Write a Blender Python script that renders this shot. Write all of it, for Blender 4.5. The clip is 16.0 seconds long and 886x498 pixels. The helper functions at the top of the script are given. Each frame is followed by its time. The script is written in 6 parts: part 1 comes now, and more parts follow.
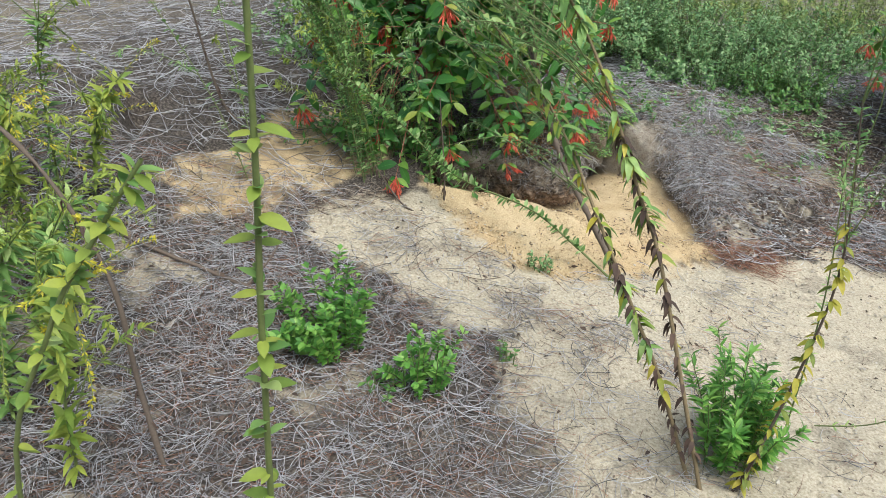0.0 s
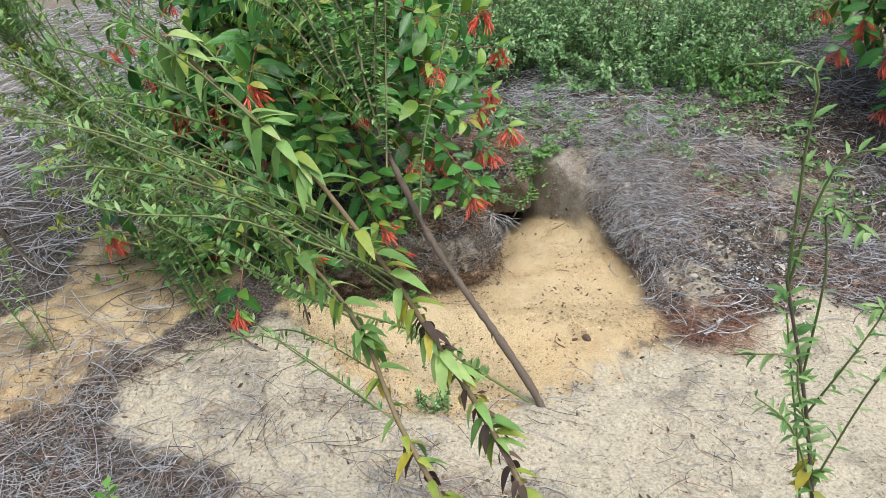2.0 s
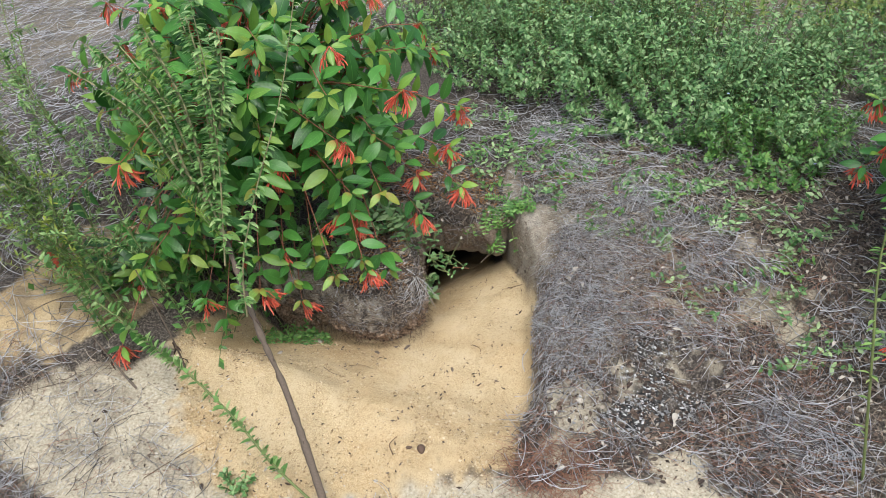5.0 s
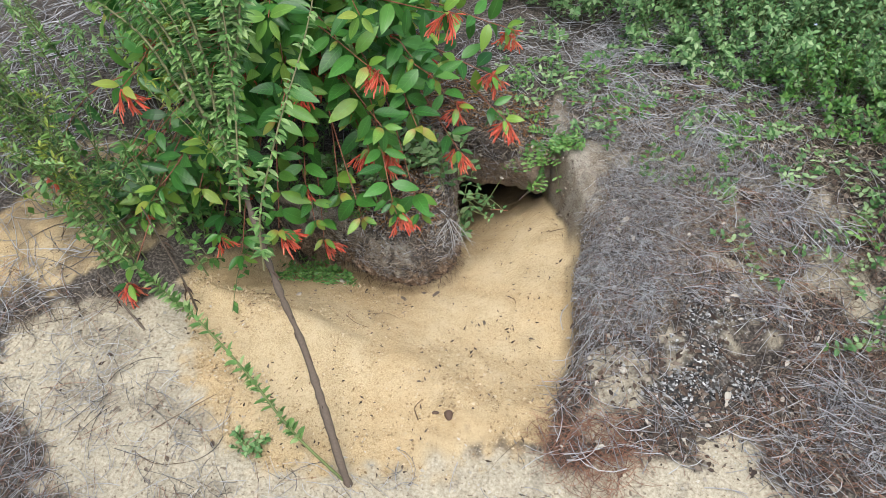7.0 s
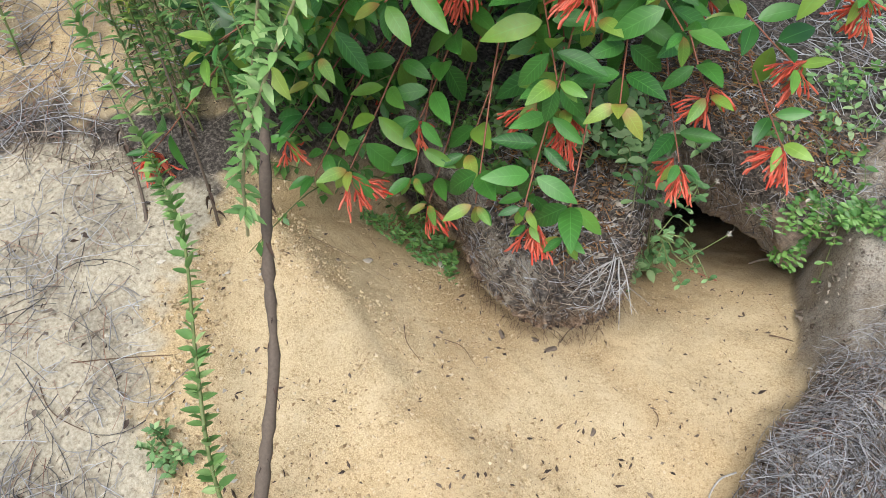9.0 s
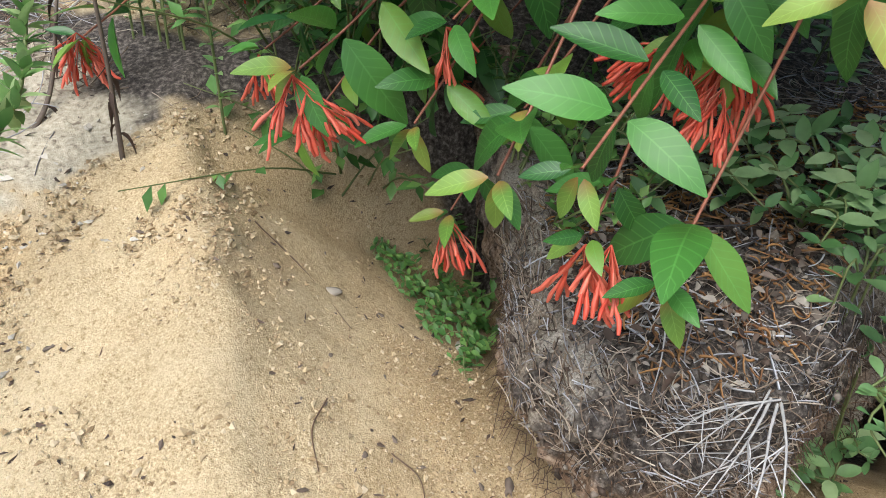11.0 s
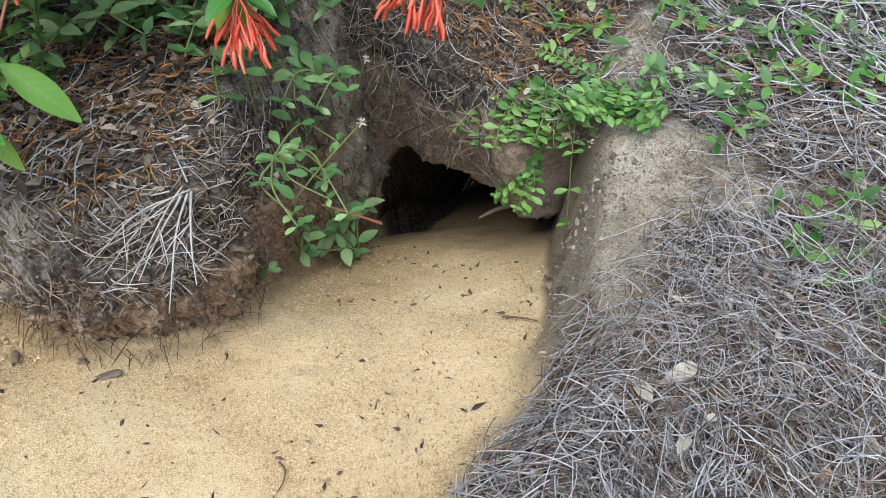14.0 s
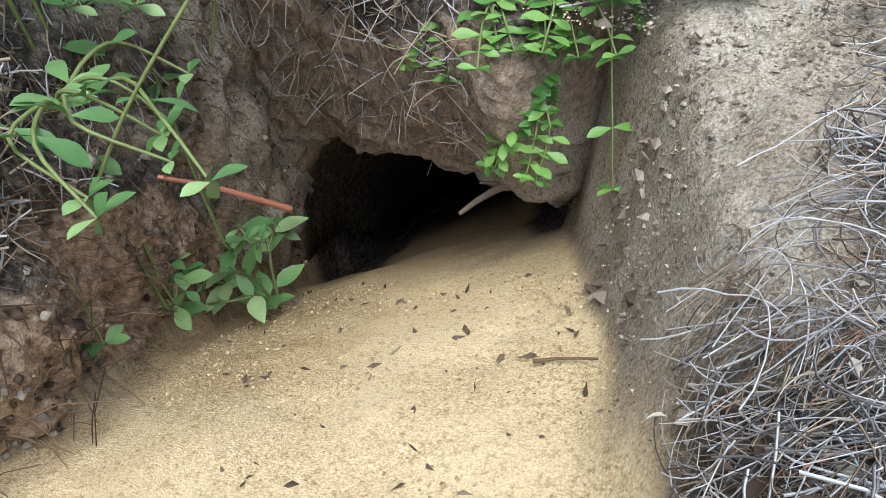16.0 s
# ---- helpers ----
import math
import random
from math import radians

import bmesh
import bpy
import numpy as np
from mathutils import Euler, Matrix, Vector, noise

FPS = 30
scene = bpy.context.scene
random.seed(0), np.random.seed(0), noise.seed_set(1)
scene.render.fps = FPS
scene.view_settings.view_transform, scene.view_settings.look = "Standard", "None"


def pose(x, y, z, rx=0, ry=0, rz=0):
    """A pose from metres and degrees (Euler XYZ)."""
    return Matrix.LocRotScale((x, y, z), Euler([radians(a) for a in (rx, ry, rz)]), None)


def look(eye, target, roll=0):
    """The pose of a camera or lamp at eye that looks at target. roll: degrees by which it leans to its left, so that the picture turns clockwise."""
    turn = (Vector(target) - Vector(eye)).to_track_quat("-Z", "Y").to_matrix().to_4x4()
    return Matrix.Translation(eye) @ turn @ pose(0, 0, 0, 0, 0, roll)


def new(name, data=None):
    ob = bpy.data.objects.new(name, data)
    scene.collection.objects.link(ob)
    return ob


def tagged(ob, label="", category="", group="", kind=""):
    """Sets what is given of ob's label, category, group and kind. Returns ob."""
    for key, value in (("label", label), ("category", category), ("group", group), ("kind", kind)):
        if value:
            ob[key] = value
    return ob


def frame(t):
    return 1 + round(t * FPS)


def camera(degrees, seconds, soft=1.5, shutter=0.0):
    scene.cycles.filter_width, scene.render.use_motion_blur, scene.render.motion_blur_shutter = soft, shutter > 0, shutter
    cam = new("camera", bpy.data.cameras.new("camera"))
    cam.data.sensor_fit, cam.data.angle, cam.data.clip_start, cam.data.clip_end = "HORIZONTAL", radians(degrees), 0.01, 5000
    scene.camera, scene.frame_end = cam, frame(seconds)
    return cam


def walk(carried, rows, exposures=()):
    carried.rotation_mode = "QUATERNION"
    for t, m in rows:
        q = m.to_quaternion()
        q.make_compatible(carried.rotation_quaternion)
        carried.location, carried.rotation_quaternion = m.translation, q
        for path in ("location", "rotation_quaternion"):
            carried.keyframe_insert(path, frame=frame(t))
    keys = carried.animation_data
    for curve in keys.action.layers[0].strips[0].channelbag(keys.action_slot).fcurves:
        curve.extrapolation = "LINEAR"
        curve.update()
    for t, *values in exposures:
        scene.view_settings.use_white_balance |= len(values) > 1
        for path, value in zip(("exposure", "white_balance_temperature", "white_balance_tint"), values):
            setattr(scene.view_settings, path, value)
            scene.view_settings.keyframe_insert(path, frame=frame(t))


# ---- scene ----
# ---- camera and walk ----
cam = camera(61.5, 16.0, soft=0.85)
PATH = [
    (0, (0.169, -0.019, 1.396), (0.18, 1.704, 0.381), 1.6),
    (0.5, (0.193, 0.154, 1.336), (0.359, 1.854, 0.296), 1.3),
    (1, (0.292, 0.351, 1.32), (0.528, 2.06, 0.308), -1.5),
    (1.5, (0.465, 0.553, 1.343), (0.702, 2.276, 0.355), -4.2),
    (2, (0.596, 0.689, 1.377), (0.588, 2.406, 0.351), -8.9),
    (2.2, (0.671, 0.734, 1.39), (0.593, 2.444, 0.356), -9.5),
    (2.5, (0.855, 0.887, 1.394), (0.748, 2.58, 0.335), -9.7),
    (3, (1.089, 1.036, 1.46), (0.987, 2.71, 0.372), -9.4),
    (3.5, (1.344, 1.125, 1.502), (1.106, 2.702, 0.296), -8.4),
    (4, (1.535, 1.153, 1.58), (1.11, 2.655, 0.331), -7.7),
    (4.2, (1.563, 1.162, 1.621), (1.084, 2.654, 0.378), -7.6),
    (6.3, (1.583, 1.084, 1.847), (0.964, 2.557, 0.643), -10.4),
    (6.5, (1.554, 1.122, 1.815), (0.938, 2.533, 0.539), -10.0),
    (7, (1.444, 1.386, 1.728), (0.86, 2.667, 0.307), -9.0),
    (7.5, (1.408, 1.557, 1.704), (0.842, 2.802, 0.244), -8.8),
    (8, (1.458, 1.776, 1.62), (0.786, 2.921, 0.124), -9.5),
    (8.5, (1.442, 1.97, 1.431), (0.626, 2.916, -0.131), -7.9),
    (8.7, (1.365, 2.027, 1.377), (0.486, 2.918, -0.183), -5.6),
    (10.8, (1.051, 2.457, 0.644), (-0.448, 3.053, -0.539), 2.5),
    (11, (1.089, 2.47, 0.653), (-0.389, 3.096, -0.54), 2.3),
    (11.5, (1.213, 2.453, 0.669), (-0.185, 3.103, -0.605), -1.7),
    (12, (1.332, 2.455, 0.688), (0.05, 3.108, -0.7), -5.3),
    (12.5, (1.365, 2.499, 0.689), (0.235, 3.295, -0.756), -4.3),
    (13, (1.391, 2.554, 0.683), (0.403, 3.506, -0.772), -1.8),
    (13.5, (1.394, 2.601, 0.669), (0.481, 3.658, -0.762), -0.2),
    (14, (1.383, 2.638, 0.655), (0.475, 3.751, -0.737), -0.3),
    (14.5, (1.306, 2.711, 0.594), (0.373, 3.84, -0.769), -0.9),
    (15, (1.234, 2.767, 0.457), (0.331, 3.897, -0.924), -0.8),
    (15.5, (1.185, 2.821, 0.347), (0.405, 3.991, -1.075), -1.0),
    (16, (1.189, 2.841, 0.319), (0.335, 4.142, -0.936), -4.5),
]
walk(cam, [(t, look(eye, target, roll)) for t, eye, target, roll in PATH], [(0.0, 0.27, 6150, 2.5), (2.5, 0.25, 6150, 5.0), (8.0, 0.24, 6100, 5.0), (11.0, 0.42, 6000, 6.0), (12.3, 0.12, 5950, 4.0), (14.0, 0.34, 5900, 3.5), (16.0, 0.62, 5750, 2.5)])


# ---- world, sun and exposure ----
world = bpy.data.worlds.new("overcast_sky")
scene.world = world
world.use_nodes = True
wn, wl = world.node_tree.nodes, world.node_tree.links
sky = wn.new("ShaderNodeTexSky")
sky.sky_type, sky.sun_disc = "NISHITA", False
sky.sun_elevation, sky.sun_rotation = radians(67), radians(144)
sky.air_density, sky.dust_density, sky.ozone_density = 1.0, 6.0, 1.0
wl.new(sky.outputs["Color"], wn["Background"].inputs["Color"])
wn["Background"].inputs["Strength"].default_value = 0.15
sun = new("sun", bpy.data.lights.new("sun", "SUN"))
sun.data.energy, sun.data.angle, sun.data.color = 2.2, radians(50), (1.0, 0.985, 0.965)
sun.matrix_world = look((1.4, -1.9, 5.6), (0, 0, 0))


# ---- numeric helpers ----


def smooth(t):
    t = np.clip(t, 0.0, 1.0)
    return t * t * (3 - 2 * t)


def lattice(ix, iy, seed):
    h = np.sin(ix * 127.1 + iy * 311.7 + seed * 74.7) * 43758.5453
    return h - np.floor(h)


def vnoise(x, y, size, seed=0):
    """Value noise between -1 and 1."""
    u, v = x / size, y / size
    ix, iy = np.floor(u), np.floor(v)
    fx, fy = smooth(u - ix), smooth(v - iy)
    a, b = lattice(ix, iy, seed), lattice(ix + 1, iy, seed)
    c, d = lattice(ix, iy + 1, seed), lattice(ix + 1, iy + 1, seed)
    return 2 * ((a * (1 - fx) + b * fx) * (1 - fy) + (c * (1 - fx) + d * fx) * fy) - 1


def fbm(x, y, size, seed=0, octaves=3):
    return sum(vnoise(x, y, size / 2**k, seed + k) / 2**k for k in range(octaves)) / 1.6


def outline(x, y, corners):
    """Signed distance to a closed outline: minus inside."""
    p = np.array(corners, float)
    best = np.full(x.shape, 1e9)
    inside = np.zeros(x.shape, bool)
    for (ax, ay), (bx, by) in zip(p, np.roll(p, -1, 0)):
        ex, ey = bx - ax, by - ay
        t = np.clip(((x - ax) * ex + (y - ay) * ey) / (ex * ex + ey * ey), 0, 1)
        best = np.minimum(best, np.hypot(x - ax - t * ex, y - ay - t * ey))
        cross = (ay > y) != (by > y)
        inside ^= cross & (x < ex * (y - ay) / (ey if ey else 1e-9) + ax)
    return np.where(inside, -best, best)


# ---- lie of the land ----
PIT = [(-0.9, 2.95), (-0.3, 2.98), (0.05, 2.95), (0.34, 2.89), (0.465, 2.835), (0.57, 2.79), (0.685, 2.79), (0.755, 2.85), (0.772, 2.94),
       (0.742, 3.03), (0.69, 3.14), (0.665, 3.25), (0.635, 3.34), (0.585, 3.43), (0.22, 4.45), (0.58, 4.5), (0.92, 3.56), (0.985, 3.42),
       (1.055, 3.32), (1.105, 3.22), (1.165, 3.09), (1.175, 2.95), (1.195, 2.82), (1.22, 2.68), (1.25, 2.45), (1.2, 2.0), (0.5, 1.6), (-0.9, 2.0)]
SAND = [(0.98, 3.39), (1.06, 3.27), (1.10, 3.15), (1.13, 3.03), (1.17, 2.89), (1.215, 2.72), (1.24, 2.55), (1.245, 2.40), (1.19, 2.31), (1.06, 2.24),
        (0.9, 2.16), (0.75, 2.08), (0.6, 2.06), (0.5, 2.09), (0.39, 2.15), (0.29, 2.2), (0.23, 2.3), (0.18, 2.4), (0.1, 2.55), (0.15, 2.85),
        (0.3, 3.0), (0.6, 3.0), (0.1, 4.7), (0.8, 4.7), (0.9, 3.55)]
MOUND = [(-0.8, 2.24), (-0.74, 2.4), (-0.52, 2.52), (-0.52, 2.86), (-0.3, 2.95), (0.0, 2.9), (0.0, 2.6), (-0.14, 2.46), (-0.16, 2.37), (-0.36, 2.25), (-0.5, 2.08), (-0.66, 2.06)]
PALE = [(-0.16, 2.04), (-0.22, 2.2), (-0.08, 2.33), (0.12, 2.4), (0.3, 2.4), (0.45, 2.2), (0.6, 2.12), (1.16, 2.26), (1.5, 2.37), (1.75, 2.38), (2.0, 2.28),
        (2.6, 2.15), (3.2, 1.6), (3.2, 0.2), (0.9, 0.2), (0.44, 1.1), (0.4, 1.36), (0.38, 1.65), (0.62, 1.86), (0.54, 1.92), (0.38, 1.83), (0.27, 1.77), (0.03, 1.92)]


def front_level(x, y):
    """The trodden slope before the pit, which climbs to the left and to the back."""
    u, v = np.clip(x, -1.1, 1.9), np.clip(y, 0.9, 2.75) - 2
    return 0.148 - 0.1504 * u + 0.0901 * v + 0.0196 * u * u - 0.1012 * u * v + 0.0389 * v * v


def pit_floor(x, y):
    """The dug floor that falls to the burrow's mouth and on into it."""
    u, v = np.clip(x, 0.05, 1.2) - 0.8, np.clip(y, 2.35, 3.55) - 2.9
    z = -0.0856 + 0.0607 * u - 0.2878 * v - 0.1738 * u * u + 0.9588 * u * v - 0.0877 * v * v
    return z - 0.2 * np.maximum(0, y - 3.55)


def sand_level(x, y):
    z = front_level(x, y) + 0.03 * np.exp(-(((x - 0.16) / 0.2) ** 2) - ((y - 2.2) / 0.16) ** 2)
    z = z + 0.012 * np.exp(-(((x - 0.5) / 0.2) ** 2) - ((y - 2.36) / 0.12) ** 2)
    crest = 2.5 - 0.06 * smooth((x - 0.45) / 0.35) + 0.25 * np.maximum(0, x - 0.75) ** 1.5 + 0.014 * vnoise(x, y, 0.07, 91) + 0.025 * vnoise(x, y, 0.2, 92)
    k = smooth((y - crest) / (0.24 + 0.12 * smooth((x - 0.38) / 0.3)) + 0.42) * smooth((x - 0.06) / 0.16) * smooth((1.36 - x) / 0.14)
    rim = np.exp(-(((y - crest + 0.02) / 0.06) ** 2)) * 0.016 * smooth((x + 0.1) / 0.3) * smooth((1.2 - x) / 0.3)
    scarp = 0.008 * smooth((crest + 0.035 - y) / 0.035) * smooth((y - crest + 0.16) / 0.16) * smooth((0.75 - x) / 0.25) * smooth((x + 0.05) / 0.1)
    return z * (1 - k) + pit_floor(x, y) * k + rim + scarp


def bank_level(x, y):
    z = -0.03 + 0.2 * smooth((y - 2.6) / 1.3) - 0.04 * smooth((x - 1.35) / 0.5) + 0.012 * np.maximum(0, y - 3.9)
    z = z + 0.14 * smooth((0.95 - x) / 0.28) * smooth((y - 2.7) / 0.12) * (1 - 0.7 * smooth((y - 3.1) / 0.6))
    z = z + 0.035 * np.exp(-(((x - 1.4) / 0.3) ** 2) - ((y - 2.93) / 0.25) ** 2)
    z = z + 0.26 * smooth((0.3 - x) / 0.85)
    return z + 0.02 * fbm(x, y, 0.3, 3)


def pit_edge(x, y):
    calm = 1 - 0.75 * smooth((x - 0.95) / 0.08) * smooth((y - 3.05) / 0.1)
    return outline(x, y, PIT) + 0.012 * calm * fbm(x, y, 0.06, 11)


def ground(x, y):
    """Height of the land, and how far it belongs to the bank above the pit."""
    x, y = np.asarray(x, float), np.asarray(y, float)
    wide = 0.012 + 0.045 * smooth((x - 0.92) / 0.1) * (1 - 0.6 * smooth((y - 3.1) / 0.12))
    back = 0.03 * (x < 0.9) * (x > 0.0) * (y > 2.6)
    upper = smooth(((pit_edge(x, y) - back) / wide + 1) / 2) * smooth((y - 2.3 - 0.55 * smooth((-0.85 - x) / 0.4)) / 0.25 + 0.5 * smooth((x - 1.2) / 0.3))
    rounded = 0.025 * smooth((0.09 - pit_edge(x, y)) / 0.09) * smooth((x - 0.98) / 0.06) * smooth((3.35 - y) / 0.1) * smooth((y - 2.7) / 0.2)
    rough = 0.012 * fbm(x, y, 0.13, 95) * smooth((0.25 - x) / 0.3) * smooth((y - 2.2) / 0.1)
    z = (sand_level(x, y) + rough) * (1 - upper) + (bank_level(x, y) - rounded) * upper
    ash = np.exp(-(((x - 1.70) / 0.06) ** 2) - ((y - 2.80) / 0.05) ** 2)
    z = z - 0.07 * ash
    far = np.hypot(x - 0.6, y - 2.6)
    return z + 0.006 * fbm(x, y, 0.12, 5) + 0.05 * smooth((far - 2.5) / 3) * fbm(x, y, 1.3, 21), upper


def ground_z(x, y):
    return ground(x, y)[0]


def zones(x, y):
    """Shares of yellow sand, pale sand, ash, dark root soil and grey bare soil."""
    wob = 0.055 * fbm(x, y, 0.16, 31) + 0.03 * fbm(x, y, 0.04, 35)
    _, upper = ground(x, y)
    calm = 0.35 + 0.65 * smooth((2.6 - y) / 0.2)
    flank = smooth((x - 0.98) / 0.06) * smooth((3.27 - y) / 0.05) * smooth((y - 2.55) / 0.1)
    front = smooth((2.42 - y) / 0.1)
    ragged = 0.06 * front * (fbm(x, y, 0.09, 37) + 0.6 * vnoise(x, y, 0.025, 39))
    sand = smooth(-(np.minimum(outline(x, y, SAND), outline(x, y, MOUND) + 0.02) + wob * calm + ragged - 0.05 * flank) / (0.03 + 0.05 * front) + 0.5) * (1 - smooth(upper * (14 - 12 * flank) - 0.4))
    inner = smooth((y - 3.27) / 0.04) * smooth((ground_z(x, y) - sand_level(x, y) - 0.012) / 0.02) * smooth((x - 0.85) / 0.05) * smooth((0.06 - pit_edge(x, y)) / 0.03)
    sand = sand * (1 - inner)
    # sand left of the pit gives way to soil in noise patches
    old = smooth((0.12 - x) / 0.12) * smooth((3.1 - y) / 0.1)
    sand = sand * (1 - 0.5 * old * smooth(1.8 * fbm(x, y, 0.06, 51) + 0.35))
    pale = smooth(-(outline(x, y, PALE) + 1.6 * wob - 0.06 * front) / 0.05 + 0.5)
    for cx, cy, r in ((1.36, 2.60, 0.12), (1.34, 2.46, 0.07), (1.66, 2.31, 0.1), (1.66, 2.44, 0.1), (2.0, 3.0, 0.07)):
        pale = np.maximum(pale, smooth((r - np.hypot(x - cx, y - cy) + wob) / 0.04) * (1 - sand))
    spots = smooth((fbm(x, y, 0.22, 41) + 0.5 * fbm(x, y, 0.05, 43) - 0.32) / 0.2) * (x > 1.1) + smooth((fbm(x, y, 0.3, 45) + 0.5 * fbm(x, y, 0.05, 43) - 0.3) / 0.2) * (y < 2.2)
    pale = np.maximum(pale, 0.75 * np.clip(spots, 0, 1) * (1 - sand) * (1 - smooth((y - 3.3) / 0.3)))
    pale = pale * (1 - 0.3 * smooth((fbm(x, y, 0.15, 47) + 0.4 * fbm(x, y, 0.03, 49) - 0.25) / 0.2))
    pale = pale * (1 - 0.85 * smooth((0.36 - np.hypot((x - 0.14) / 1.15, y - 1.2)) / 0.14))
    far = smooth((3.0 - np.hypot(x - 0.8, y - 2.4)) / 1.0)
    pale = pale * far + 0.3 * (1 - far)
    sand = sand * far
    ash = smooth((0.17 - np.hypot(x - 1.57, (y - 2.70) * 0.9) + 2.5 * wob) / 0.08)
    pit = smooth((0.10 - np.hypot(x - 1.72, y - 2.81) + wob) / 0.05)
    pale = pale * (1 - pit)
    near_edge = np.abs(pit_edge(x, y))
    root = smooth(1.3 - upper * 1.6) * smooth(upper * 3) * (x < 0.9) * smooth((y - 2.6) / 0.1) * smooth((x + 0.3) / 0.3)
    bare = smooth((0.09 - np.abs(pit_edge(x, y) - 0.03)) / 0.05) * smooth((x - 0.93) / 0.05) * smooth((y - 3.08) / 0.12) * smooth(upper * 10 - 0.3)
    bare = np.maximum(bare, smooth((0.045 - near_edge) / 0.03) * smooth(upper * 2 - 0.8) * (x < 0.70) * (x > 0.45) * (y < 2.9) * smooth((y - 2.6) / 0.1))
    bare = np.maximum(bare, smooth((0.12 - np.hypot(x - 1.10, (y - 3.30) * 0.85) + 1.5 * wob) / 0.05) * smooth(upper * 10 - 0.3))
    # shade inside the burrow put into the colour: only dark soil is left
    tunnel_shade = smooth((y - 3.44) / 0.05) * smooth((pit_edge(x, y) + 0.07) / 0.03) * (x < 0.95) + smooth((y - 3.6) / 0.2) * (pit_edge(x, y) < 0.02)
    tunnel_shade = np.clip(tunnel_shade, 0, 1) * (x > 0.0) * (x < 1.0)
    bare = np.maximum(bare, inner) * (1 - tunnel_shade)
    sand, root, pale = sand * (1 - tunnel_shade), root * (1 - tunnel_shade), pale * (1 - tunnel_shade)
    return sand, pale, ash, root, bare


# ---- materials ----
def material(name):
    m = bpy.data.materials.new(name)
    m.use_nodes = True
    nt = m.node_tree
    return m, nt, nt.nodes["Principled BSDF"]


def noise_node(nt, scale, detail=4.0, rough=0.6):
    n = nt.nodes.new("ShaderNodeTexNoise")
    n.inputs["Scale"].default_value, n.inputs["Detail"].default_value, n.inputs["Roughness"].default_value = scale, detail, rough
    g = nt.nodes.new("ShaderNodeNewGeometry")
    nt.links.new(g.outputs["Position"], n.inputs["Vector"])
    return n


def ramp(nt, source, stops):
    r = nt.nodes.new("ShaderNodeValToRGB")
    e = r.color_ramp.elements
    while len(e) < len(stops):
        e.new(0.5)
    for el, (pos, col) in zip(e, stops):
        el.position, el.color = pos, (*col, 1)
    nt.links.new(source, r.inputs["Fac"])
    return r.outputs["Color"]


def mix(nt, fac, a, b, mode="MIX"):
    m = nt.nodes.new("ShaderNodeMix")
    m.data_type, m.blend_type = "RGBA", mode
    for sock, v in ((m.inputs["Factor"], fac), (m.inputs["A"], a), (m.inputs["B"], b)):
        if isinstance(v, (int, float)):
            sock.default_value = v
        elif isinstance(v, tuple):
            sock.default_value = (*v, 1)
        else:
            nt.links.new(v, sock)
    return m.outputs["Result"]


def attribute(nt, name):
    a = nt.nodes.new("ShaderNodeAttribute")
    a.attribute_name = name
    return a.outputs["Fac"]


def bump(nt, bsdf, height, strength, distance):
    b = nt.nodes.new("ShaderNodeBump")
    b.inputs["Strength"].default_value, b.inputs["Distance"].default_value = strength, distance
    nt.links.new(height, b.inputs["Height"])
    nt.links.new(b.outputs["Normal"], bsdf.inputs["Normal"])


